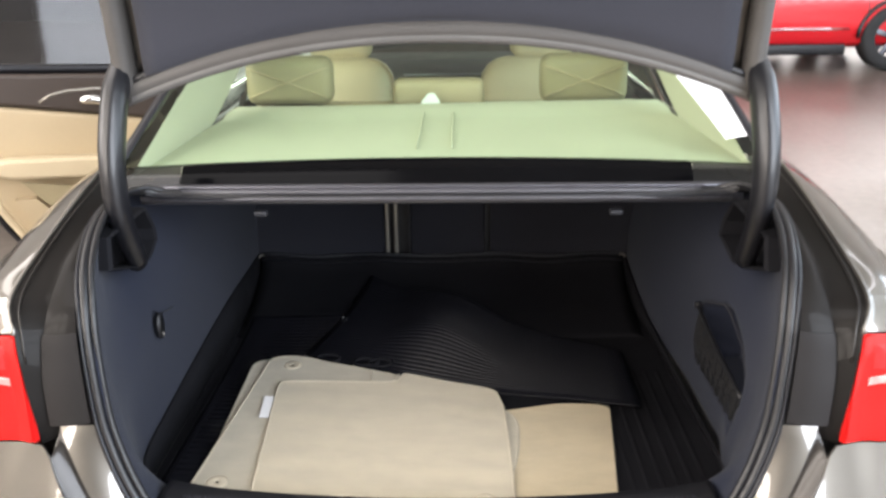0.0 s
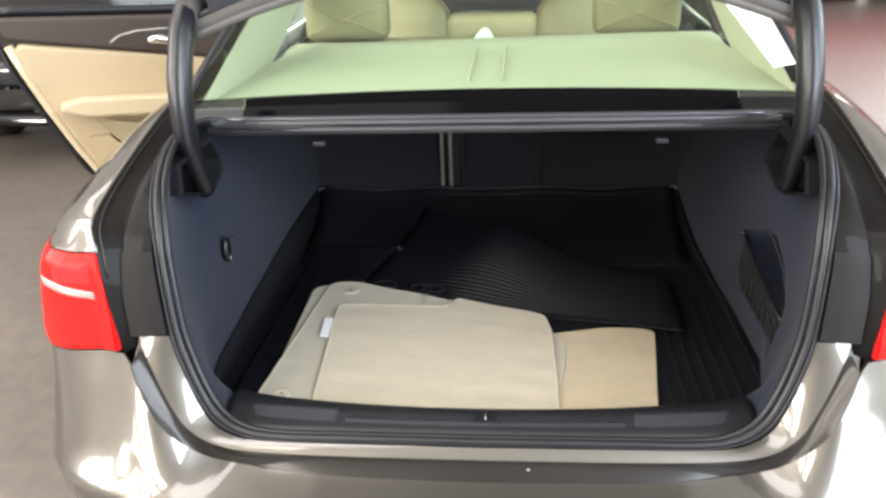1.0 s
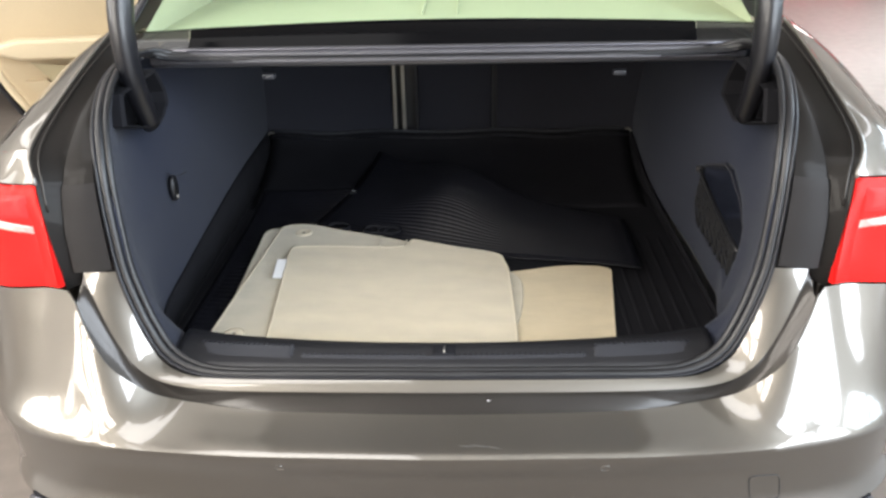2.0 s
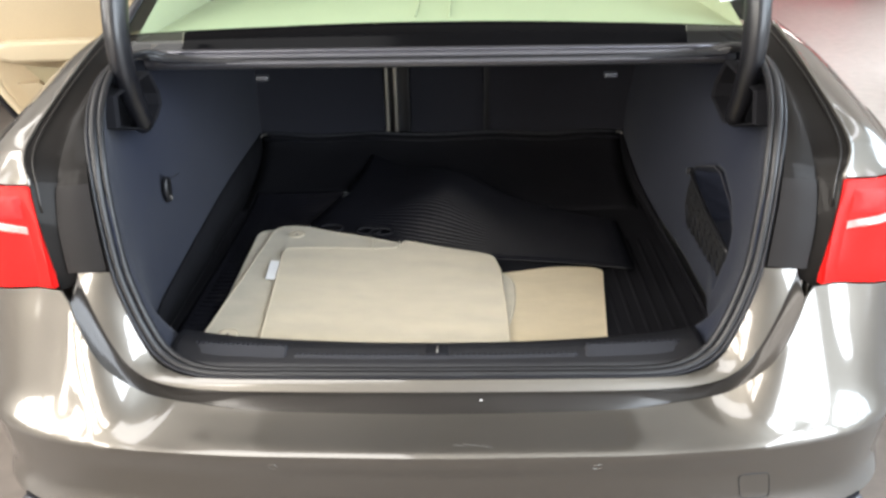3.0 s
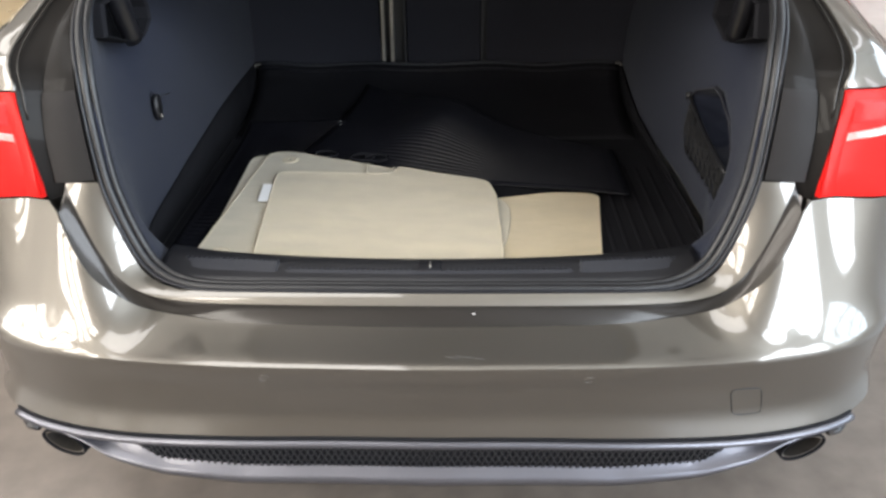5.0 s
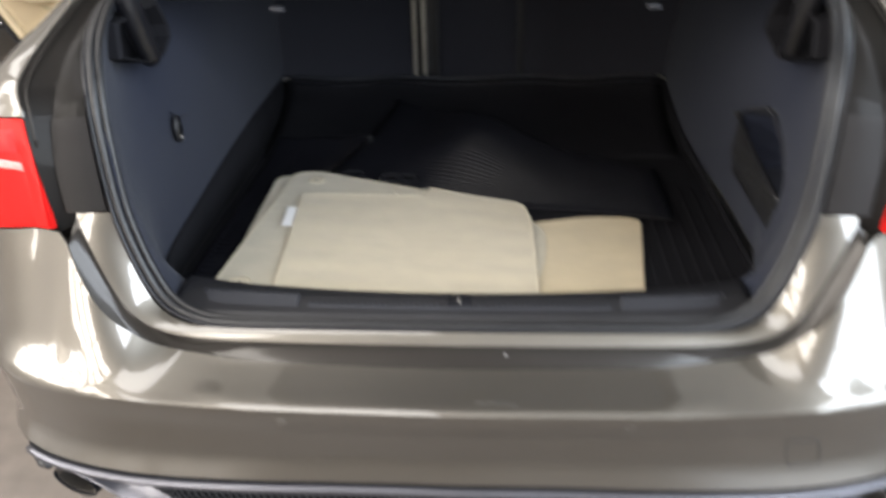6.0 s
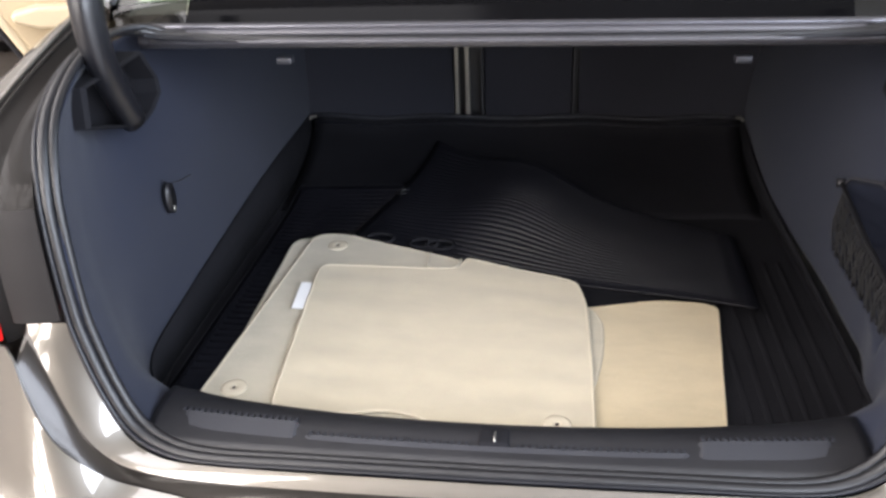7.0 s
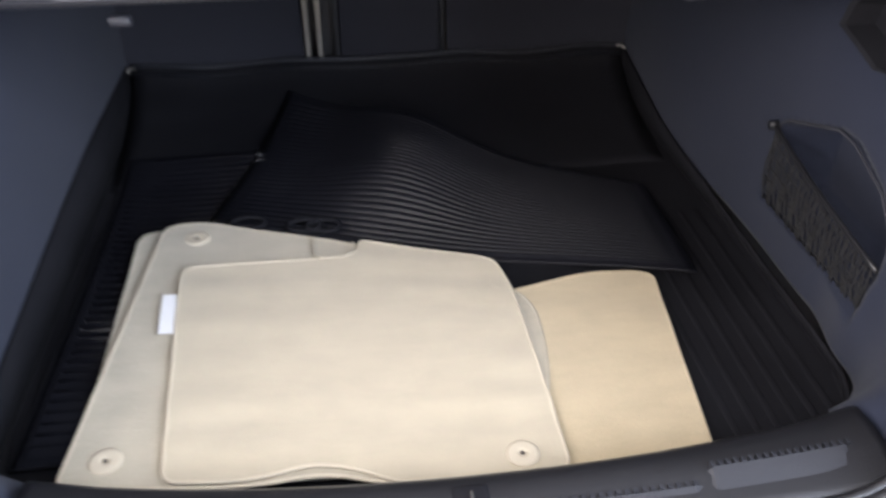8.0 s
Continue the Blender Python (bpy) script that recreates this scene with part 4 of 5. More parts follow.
part("headrest", cushion(-0.165, 0.115, 1.57, 1.66, 1.08, 1.166, 0.024), LEATHER, car, "low beige centre headrest")
part("rear_bench", cushion(-0.63, 0.63, 1.58, 1.74, 0.5, 1.085, 0.05), LEATHER, car, "beige leather rear bench back")
part("rear_cushion", cushion(-0.62, 0.62, 1.72, 2.2, 0.4, 0.56, 0.05), LEATHER, car, "beige leather rear seat cushion")
part("dashboard", cushion(-0.68, 0.68, 3.25, 3.7, 0.6, 1.02, 0.08), PLASTIC, car, "dark dashboard")
part("dash_strip", tube([(-0.24, 3.246, 0.952), (0.0, 3.244, 0.953), (0.19, 3.246, 0.954), (0.25, 3.25, 0.975), (0.28, 3.27, 1.005)], 0.006, 6), SILVER, car, "satin silver dashboard strip")
part("cabin_floor", box(-0.80, 0.80, 0.7, 3.8, 0.28, 0.33), PLASTIC, car, "dark cabin floor", False)
part("trunk_tub", box(-0.64, 0.64, 0.20, 1.60, 0.40, 0.515), PLASTIC, car, "dark steel trunk tub", False)
part("white_card", sheet([[(-0.080, 1.535, 1.098), (-0.018, 1.535, 1.098)], [(-0.074, 1.540, 1.110), (-0.020, 1.540, 1.110)], [(-0.055, 1.548, 1.131), (-0.036, 1.548, 1.131)]]), PAPER, car, "small white card tip behind the shelf")

# roof, pillars, panes and front of the body
roof_rows = []
for k in range(15):
    v = k / 14
    y = 1.47 + 1.45 * v
    z = 1.435 + 0.045 * math.sin(math.pi * min(1, v * 0.9 + 0.1)) - 0.03 * v * v
    roof_rows.append([(0.56 * u, y, z + 0.02 * (1 - u * u) - 0.03 * u ** 6) for u in np.linspace(-1, 1, 17)])
thicken(part("roof", sheet(roof_rows), PAINT, car, "taupe metallic roof"), 0.02)
part("headlining", sheet([[(x * 0.97, y, z - 0.03) for x, y, z in row] for row in roof_rows]), SHELF, car, "pale roof lining")
for side in (1, -1):
    base = [(0.672, 0.62, 1.118), (0.668, 0.95, 1.13), (0.668, 1.25, 1.10)]
    top = [(0.600, 0.80, 1.17), (0.572, 1.30, 1.37), (0.560, 1.60, 1.43)]
    pane_edge = [(0.688, 0.69, 1.104), (0.630, 1.05, 1.284), (0.556, 1.47, 1.434)]
    pillar = part("c_pillar", sheet([flip([tuple(p) for p in smooth_line(q, 14)], side) for q in (pane_edge, [(0.697, 0.68, 1.120), (0.655, 1.08, 1.262), (0.572, 1.55, 1.425)], [(0.712, 0.80, 1.10), (0.700, 1.2, 1.10), (0.60, 1.72, 1.40)])]), PAINT, car, "taupe metallic rear roof pillar")
    thicken(pillar, 0.012)
    part("pillar_lining", sheet([flip([tuple(p) for p in smooth_line([(x * 0.97, y + 0.02, z - 0.02) for x, y, z in q], 10)], side) for q in (pane_edge, [(0.68, 0.9, 1.09), (0.675, 1.25, 1.09), (0.59, 1.75, 1.39)])]), SHELF, car, "pale pillar lining")
    for y0, y1, z1 in ((2.12, 2.20, 1.43),):
        part("b_pillar", sheet([flip([(0.80, y0 - 0.05, 0.95), (0.80, y1, 0.95)], side), flip([(0.575, y0 + 0.03, 1.43), (0.575, y1 + 0.05, 1.43)], side)]), PLASTIC, car, "black door pillar")
    front = part("side_window", sheet([flip([(0.79, 2.22, 1.0), (0.80, 3.6, 1.0)], side), flip([(0.58, 2.26, 1.42), (0.56, 2.95, 1.42)], side)]), GREEN_PANE, car, "green tinted side window")
    front.visible_shadow = False
    if side == 1:
        rear = part("side_window", sheet([flip([(0.72, 1.25, 1.06), (0.79, 2.12, 1.0)], side), flip([(0.58, 1.70, 1.41), (0.575, 2.15, 1.42)], side)]), GREEN_PANE, car, "green tinted side window")
        rear.visible_shadow = False
    panels = [("front_door", 2.17, 3.35), ("front_wing", 3.36, 4.75)] + ([("rear_door", 1.20, 2.15)] if side == 1 else [])
    for name, a, b in panels:
        rows = []
        for z, x in ((0.25, 0.84), (0.35, 0.90), (0.55, 0.918), (0.72, 0.92), (0.85, 0.905), (0.93, 0.875), (0.98, 0.82), (1.0, 0.785)):
            rows.append(flip([(x - 0.10 * max(0, (y - 3.9) / 0.85) ** 2, y, z - 0.15 * max(0, (y - 3.3) / 1.45) * (z > 0.9)) for y in np.linspace(a, b, 16)], side))
        thicken(part(name, sheet(rows), PAINT, car, "taupe metallic body panel"), 0.004)
windscreen = part("windscreen", sheet([[(0.70 * u, 3.78 - 0.1 * u * u, 0.98) for u in np.linspace(-1, 1, 9)], [(0.54 * u, 2.93 - 0.05 * u * u, 1.41) for u in np.linspace(-1, 1, 9)]]), CLEAR_PANE, car, "clear windscreen")
windscreen.visible_shadow = False
thicken(part("bonnet", sheet([[(0.80 * u, y, 0.98 - 0.20 * ((y - 3.75) / 1.0) ** 2 + 0.03 * (1 - u * u)) for u in np.linspace(-1, 1, 13)] for y in np.linspace(3.72, 4.75, 12)]), PAINT, car, "taupe metallic bonnet"), 0.004)
thicken(part("front_bumper", sheet([[(0.82 * u, 4.76 + 0.14 * (1 - u * u) - 0.3 * (0.5 - z) ** 2, z) for u in np.linspace(-1, 1, 15)] for z in np.linspace(0.2, 0.78, 9)]), PAINT, car), 0.004)


def wheel(parent, x, y, z, radius, width, axis="x", rim_mat=SILVER):
    """A tyre with a spoked rim."""
    turn = pose(x, y, z) if axis == "x" else pose(x, y, z, 0, 0, 90)
    prof = [(0.62, -0.5), (0.80, -0.55), (0.94, -0.5), (1.0, -0.36), (1.0, 0.36), (0.94, 0.5), (0.80, 0.55), (0.62, 0.5)]
    rows = [[(w * width, radius * r * math.cos(a), radius * r * math.sin(a)) for r, w in prof] for a in (2 * math.pi * k / 36 for k in range(36))]
    tyre = part("wheel", moved(sheet(rows, close_v=True), turn), TYRE, parent, "black tyre on a silver rim")
    prof = [(0.66, -0.4), (0.62, -0.1), (0.60, 0.3), (0.66, 0.42)]
    rows = [[(w * width, radius * r * math.cos(a), radius * r * math.sin(a)) for r, w in prof] for a in (2 * math.pi * k / 36 for k in range(36))]
    part("rim", moved(sheet(rows, close_v=True), turn), rim_mat, tyre)
    for face in (-1, 1):
        for k in range(5):
            a = 2 * math.pi * k / 5
            bm = box(face * width * 0.40 - 0.012, face * width * 0.40 + 0.012, -0.035, 0.035, 0.03, radius * 0.64, 0.008)
            part("spoke", moved(bm, turn @ Matrix.Rotation(a, 4, "X")), rim_mat, tyre)


for side in (1, -1):
    for y in (1.13, 4.04):
        wheel(car, side * 0.80, y, 0.33, 0.33, 0.22)

# opened rear door
HINGE, SWING = Vector((-0.90, 2.15, 0)), Vector((-0.906, -0.42, 0)).normalized()
INSIDE = Vector((0.42, -0.906, 0)).normalized()


def door_point(s, z, depth=0.0):
    return HINGE + SWING * s + INSIDE * depth + Vector((0, 0, z))


DOOR = [(0.02, 0.28), (0.50, 0.28), (0.58, 0.38), (0.66, 0.48), (0.745, 0.60), (0.85, 0.815), (0.925, 0.985), (0.965, 1.12), (0.965, 1.195), (0.50, 1.165), (0.02, 1.14)]


def door_slab(outline, d0, d1):
    bm = bmesh.new()
    a = [bm.verts.new(door_point(s, z, d0)) for s, z in outline]
    b = [bm.verts.new(door_point(s, z, d1)) for s, z in outline]
    n = len(outline)
    bm.faces.new(a)
    bm.faces.new(b[::-1])
    for i in range(n):
        bm.faces.new((a[i], a[(i + 1) % n], b[(i + 1) % n], b[i]))
    return bm


def shrunk(outline, by):
    c = np.mean(outline, axis=0)
    return [tuple(np.array(p) + (c - np.array(p)) / np.linalg.norm(c - np.array(p)) * by) for p in outline]


door = part("open_rear_door", door_slab(DOOR, -0.10, 0.0), BLACK_PAINT, car, "opened rear door with beige inner lining", False)
soften(door, 0.02, 3)
part("door_seal", tube([door_point(s, z, 0.003) for s, z in shrunk(DOOR, 0.012)], 0.010, 8, True), RUBBER, door, "black door seal")
LINING = [(0.05, 0.31), (0.48, 0.32), (0.555, 0.42), (0.63, 0.52), (0.705, 0.63), (0.80, 0.825), (0.868, 0.965), (0.895, 1.060), (0.87, 1.082), (0.37, 0.998), (0.05, 0.945)]
lining = part("door_lining", door_slab(LINING, 0.0, 0.045), LEATHER, door, "beige door lining", False)
soften(lining, 0.015, 3)
part("lining_edge", tube([door_point(s, z, 0.030) for s, z in [(0.60, 0.46), (0.675, 0.565), (0.745, 0.69), (0.82, 0.85), (0.87, 0.97), (0.908, 1.075)]], 0.016, 8), LEATHER_PALE, door, "pale edge of the lining")
cap = part("door_top_trim", door_slab([(0.05, 0.95), (0.37, 1.003), (0.86, 1.087), (0.915, 1.10), (0.935, 1.175), (0.05, 1.125)], 0.0, 0.05), DOOR_BROWN, door, "dark brown upper door trim", False)
soften(cap, 0.012, 3)
part("belt_seal", tube([door_point(s, 1.145 + 0.052 * s ** 1.3, 0.01) for s in np.linspace(0.02, 0.95, 12)], 0.017, 8), RUBBER, door, "black window belt seal")
part("inner_handle", tube([door_point(s, z, 0.066) for s, z in ((0.335, 1.040), (0.36, 1.050), (0.40, 1.062), (0.43, 1.062), (0.447, 1.058))], [0.008, 0.014, 0.018, 0.015, 0.006], 10), CHROME, door, "bright chrome inner door handle")
part("trim_line", tube([door_point(s, z, 0.052) for s, z in ((0.575, 1.060), (0.54, 1.082), (0.48, 1.094), (0.40, 1.096), (0.30, 1.090))], 0.0045, 6), STEEL, door, "thin bright trim line")
rest = part("armrest", door_slab([(0.10, 0.775), (0.70, 0.815), (0.775, 0.842), (0.775, 0.868), (0.70, 0.884), (0.10, 0.850)], 0.045, 0.115), LEATHER_PALE, door, "padded cream armrest", False)
soften(rest, 0.025, 4)
part("pocket_wall", door_slab([(0.10, 0.40), (0.56, 0.48), (0.64, 0.60), (0.70, 0.735), (0.63, 0.735), (0.56, 0.655), (0.10, 0.60)], 0.045, 0.085), LEATHER, door, "beige map pocket", False)
# flat patch of darkened leather paints the shade of the hollow
part("pull_recess", door_slab([(0.44, 0.755), (0.67, 0.800), (0.60, 0.715), (0.49, 0.685)], 0.084, 0.088), LEATHER_SHADE, door, "pull recess as a flat patch with its shade painted in", False)
part("door_window", sheet([[door_point(0.05, 1.13, -0.03), door_point(0.94, 1.19, -0.03)], [door_point(0.12, 1.45, -0.12), door_point(0.76, 1.45, -0.12)]]), DARK_PANE, door, "smoked door window")
part("window_frame", tube([door_point(0.02, 1.13, -0.03), door_point(0.08, 1.46, -0.12), door_point(0.72, 1.46, -0.12), door_point(0.89, 1.34, -0.09), door_point(0.96, 1.185, -0.03)], 0.016, 8), PLASTIC, door)

# ---- things in the trunk ----
TRAY = [(-0.595, 1.50), (-0.595, 0.47), (-0.578, 0.385), (-0.53, 0.335), (-0.47, 0.262), (0.47, 0.262), (0.515, 0.335), (0.56, 0.39), (0.580, 0.47), (0.556, 1.50)]
tray = thing("trunk_tray", "black rubber trunk tray with a raised rim", "trunk mat")
part("base", slab(TRAY, 0.508, 0.516), TRAY_RUBBER, tray, smooth=False)
back_line = [(0.55 - 1.14 * k / 30, 1.507 + 0.004 * math.sin(k * 0.9), 0.628 + 0.004 * math.sin(k * 0.7)) for k in range(31)]
wall_low = [(x, y - 0.38, 0.514) for x, y, _ in back_line]
thicken(part("back_wall", sheet([wall_low] + [[(x, y - 0.38 + 0.38 * math.sin(a), 0.514 + (z - 0.514) * (1 - math.cos(a))) for x, y, z in back_line] for a in np.linspace(0.1, math.pi / 2, 12)]), TRAY_RUBBER, tray), 0.004, 0.0, False)
part("rim", tube(back_line, 0.005, 8), GREY_PLASTIC, tray, "worn grey rim edge")
part("rim", tube([(x, y - 0.012, z - 0.016) for x, y, z in back_line], 0.0035, 8), RUBBER, tray)
for side in (1, -1):
    if side == 1:
        edge = [tuple(p) for p in smooth_line([(0.48, 0.315, 0.525), (0.53, 0.345, 0.527), (0.565, 0.39, 0.528), (0.586, 0.47, 0.528), (0.586, 0.80, 0.528), (0.568, 1.13, 0.555), (0.561, 1.25, 0.575), (0.555, 1.505, 0.628)], 31)]
    else:
        edge = [tuple(p) for p in smooth_line([(-0.50, 0.325, 0.535), (-0.545, 0.345, 0.546), (-0.580, 0.378, 0.560), (-0.598, 0.43, 0.582), (-0.601, 0.58, 0.596), (-0.602, 0.80, 0.612), (-0.602, 1.13, 0.630), (-0.599, 1.505, 0.634)], 41)]
    thicken(part("side_wall", sheet([[(x, y, 0.51) for x, y, z in edge], edge]), TRAY_RUBBER, tray), 0.004, 0.0, False)
    at = 0.553 if side == 1 else -0.595
    # bright steel bead paints a glint on the rubber corner
    part("rim_corner_glint", tube([(at - side * 0.014, 1.505, 0.629), (at, 1.503, 0.629), (at + side * 0.002, 1.488, 0.627)], 0.0038, 8), STEEL, tray, "steel bead painting the glint on the rim corner")
for k in range(6):
    x = 0.39 + 0.03 * k
    part("rib", box(x - 0.005, x + 0.005, 0.30, 0.92, 0.516, 0.5182, 0.0010), TRAY_RUBBER, tray)

# ribbed rubber floor mats
def ribbed(name, label, outline_rows, ribs, depth, height, rubber):
    """A rubber sheet over a grid of points, with raised ribs across it."""
    mat_thing = thing(name, label, "floor mat", "rubber mats in the trunk")
    n = ribs * 4
    rows = []
    for k in range(n + 1):
        v = k / n
        row = []
        for i in range(41):
            u = i / 40
            x, y, z = outline_rows(u, v)
            on = 1.0 if (k % 4) in (1, 2) and 0.04 < u < 0.96 and 0.03 < v < 0.97 else 0.0
            row.append((x, y, z + height * on))
        rows.append(row)
    thicken(part("ribbed_sheet", sheet(rows), rubber, mat_thing), depth, crisp=False)
    border = [outline_rows(u, 0.0) for u in np.linspace(0, 1, 30)] + [outline_rows(1.0, v) for v in np.linspace(0.04, 1, 24)] + [outline_rows(u, 1.0) for u in np.linspace(0.96, 0, 30)] + [outline_rows(0.0, v) for v in np.linspace(0.96, 0.04, 24)]
    part("border", tube([(x, y, z + 0.002) for x, y, z in border], 0.0013, 6, True), TRAY_RUBBER, mat_thing)
    return mat_thing


def ramp(y):
    """How far the tray rises towards its back rim."""
    return 0.114 * (1 - math.cos(math.asin(min(1.0, max(0.0, (y - 1.125) / 0.38)))))


def big_rubber(u, v):
    left, right = np.array((-0.38, 0.945)), np.array((0.46, 0.705))
    top_l, top_r = np.array((-0.24, 1.455)), np.array((0.465, 1.02))
    p = (left * (1 - u) + right * u) * (1 - v) + (top_l * (1 - u) + top_r * u) * v
    hump = 0.058 * math.exp(-((u - 0.38) / 0.17) ** 2) * ease(0.0, 0.5, v) * (1 - 0.3 * ease(0.6, 1.0, v))
    wave = 0.008 * math.sin(7 * u + 1.2)
    return (p[0], p[1] + 0.012 * math.sin(6 * u) * v, 0.524 + hump + wave * (1 - v) + 0.9 * ramp(p[1]))


def left_rubber(u, v):
    return (-0.575 + 0.31 * u + 0.01 * math.sin(3 * v), 0.40 + 0.86 * v, 0.522 + 0.004 * math.sin(5 * v + 2 * u) + ramp(0.40 + 0.86 * v))


ribbed("rubber_mat", "black ribbed rubber floor mat bulging over the tray", big_rubber, 32, 0.004, 0.0050, MAT_RUBBER)
ribbed("rubber_mat", "black ribbed rubber floor mat lying flat in the tray", left_rubber, 40, 0.004, 0.008, WORN_RUBBER)
flat_mat = [o for o in scene.objects if o.name.startswith("rubber_mat")][1]
for k in range(38):
    v = 0.06 + 0.90 * k / 37
    line = [Vector(left_rubber(u, v)) + Vector((0, 0, 0.0085)) for u in np.linspace(0.08, 0.94, 9)]
    part("rib", tube(line, 0.0019, 6), WORN_RUBBER, flat_mat)
for k, (x, y) in enumerate(((-0.30, 0.935), (-0.20, 0.915), (-0.165, 0.91))):
    loops = [o for o in scene.objects if o.name.startswith("rubber_mat")]
    part("clip_loop", tube([(x + 0.03 * math.cos(a), y + 0.014 * math.sin(a), 0.548 + 0.004 * math.sin(a)) for a in np.linspace(0, 2 * math.pi, 16)[:-1]], 0.004, 6, True), TRAY_RUBBER, loops[0])


# carpet floor mats
def rounded(points, radii, steps=7):
    """An outline with rounded corners."""
    out = []
    n = len(points)
    for i, p in enumerate(points):
        p = np.array(p)
        a, b = np.array(points[i - 1]), np.array(points[(i + 1) % n])
        r = min(radii[i], 0.45 * np.linalg.norm(a - p), 0.45 * np.linalg.norm(b - p))
        start, end = p + (a - p) / np.linalg.norm(a - p) * r, p + (b - p) / np.linalg.norm(b - p) * r
        for k in range(steps + 1):
            t = k / steps
            out.append(tuple((1 - t) ** 2 * start + 2 * t * (1 - t) * p + t * t * end))
    return out


def dense(outline, step=0.02):
    out = []
    n = len(outline)
    for i in range(n):
        a, b = np.array(outline[i]), np.array(outline[(i + 1) % n])
        m = max(1, int(np.linalg.norm(b - a) / step))
        out += [tuple(a + (b - a) * k / m) for k in range(m)]
    return out


def carpet_mat(label, outline, height, mat, group="carpet mats in the trunk", eyelets=(), tuft=0.0014, binding=None):
    """A carpet mat with a bound edge; height(x, y) is its underside."""
    binding = binding or mat
    ob = thing("carpet_mat", label, "floor mat", group)
    line = dense(outline)
    bm = bmesh.new()
    ring_ = [bm.verts.new((x, y, 0)) for x, y in line]
    edges = [bm.edges.new((ring_[i], ring_[(i + 1) % len(ring_)])) for i in range(len(ring_))]
    bmesh.ops.triangle_fill(bm, use_beauty=True, use_dissolve=False, edges=edges)
    bmesh.ops.subdivide_edges(bm, edges=[e for e in bm.edges if e.calc_length() > 0.05], cuts=5, use_grid_fill=True)
    bmesh.ops.triangulate(bm, faces=bm.faces)
    bmesh.ops.subdivide_edges(bm, edges=[e for e in bm.edges if e.calc_length() > 0.03], cuts=1)
    bmesh.ops.triangulate(bm, faces=bm.faces)
    for v in bm.verts:
        v.co.z = height(v.co.x, v.co.y) + 0.006 + tuft * noise.noise((v.co.x * 9, v.co.y * 14, 3.1))
    pile = part("carpet", bm, mat, ob)
    thicken(pile, 0.006)
    part("binding", tube([(x, y, height(x, y) + 0.0042 + tuft * noise.noise((x * 9, y * 14, 3.1))) for x, y in line], 0.0030, 6, True), binding, ob, "bound carpet edge")
    for x, y in eyelets:
        z = height(x, y) + 0.0066
        eye = part("eyelet", tube([(x + 0.013 * math.cos(a), y + 0.013 * math.sin(a), z) for a in np.linspace(0, 2 * math.pi, 25)[:-1]], 0.0105, 8, True, flat=0.16), PALE_BINDING, ob, "round cream fixing eyelet")
        part("eyelet_hole", tube([(x, y, z - 0.003), (x, y, z + 0.0012)], 0.0034, 12), DOOR_BROWN, eye)
    return ob


def lie(base, slope=0.0, wave=0.0, seed=0.0, right=0.0):
    return lambda x, y: base - (slope if x < -0.12 else right) * (x + 0.12) + wave * math.sin(74 * y + seed + 5 * x)


# stacked from the bottom up
carpet_mat("tan carpet floor mat beside the stack", rounded([(0.02, 0.315), (0.343, 0.322), (0.388, 0.718), (0.365, 0.732), (0.283, 0.740), (0.147, 0.706), (0.02, 0.70)], [0.01, 0.012, 0.02, 0.03, 0.06, 0.01, 0.01]), lie(0.519), CARPET_TAN, binding=CARPET_TAN)
carpet_mat("grey-beige carpet mat at the bottom of the stack", rounded([(-0.478, 0.335), (0.10, 0.33), (0.152, 0.46), (0.168, 0.56), (0.170, 0.65), (0.152, 0.698), (0.11, 0.72), (-0.30, 0.90), (-0.487, 0.932)], [0.02, 0.05, 0.05, 0.05, 0.05, 0.03, 0.03, 0.04, 0.05]), lie(0.526, 0.045, right=0.017), CARPET_GREY)
middle = carpet_mat("grey-beige carpet floor mat with fixing eyelets", rounded([(-0.492, 0.332), (-0.26, 0.319), (-0.165, 0.333), (-0.09, 0.312), (-0.05, 0.309), (0.12, 0.311), (0.10, 0.75), (-0.132, 0.865), (-0.38, 0.942), (-0.445, 0.930)], [0.02, 0.04, 0.04, 0.03, 0.02, 0.03, 0.03, 0.02, 0.03, 0.04]), lie(0.532, 0.05, right=0.028), CARPET_GREY, eyelets=((-0.440, 0.372), (-0.385, 0.888)), binding=PALE_BINDING)
carpet_mat("pale beige carpet floor mat on top of the stack", rounded([(-0.364, 0.328), (-0.262, 0.322), (-0.178, 0.346), (-0.115, 0.330), (-0.075, 0.306), (0.146, 0.308), (0.146, 0.50), (0.140, 0.715), (0.124, 0.782), (0.085, 0.80), (-0.102, 0.860), (-0.112, 0.812), (-0.19, 0.803), (-0.398, 0.789)], [0.02, 0.05, 0.04, 0.04, 0.02, 0.02, 0.05, 0.05, 0.03, 0.03, 0.012, 0.025, 0.02, 0.028]), lie(0.5385, 0.055, 0.0012, right=0.036), CARPET, eyelets=((0.089, 0.337),), binding=PALE_BINDING)
flap = rounded([(-0.181, 0.878), (-0.181, 0.810), (-0.120, 0.808), (-0.112, 0.855)], [0.004, 0.02, 0.03, 0.006])
part("flap_seam", tube([(x, y, 0.5462) for x, y in flap[6:26]], 0.0016, 6), CARPET_GREY, middle, "raised seam of a small rounded flap")
tag = thing("paper_tag", "small white cloth tag sewn to a carpet mat", "label")
part("tag_sheet", moved(box(-0.0125, 0.0125, -0.049, 0.049, 0, 0.0012), pose(-0.4020, 0.667, 0.5575, 0, 4, 4)), PAPER, tag, smooth=False)


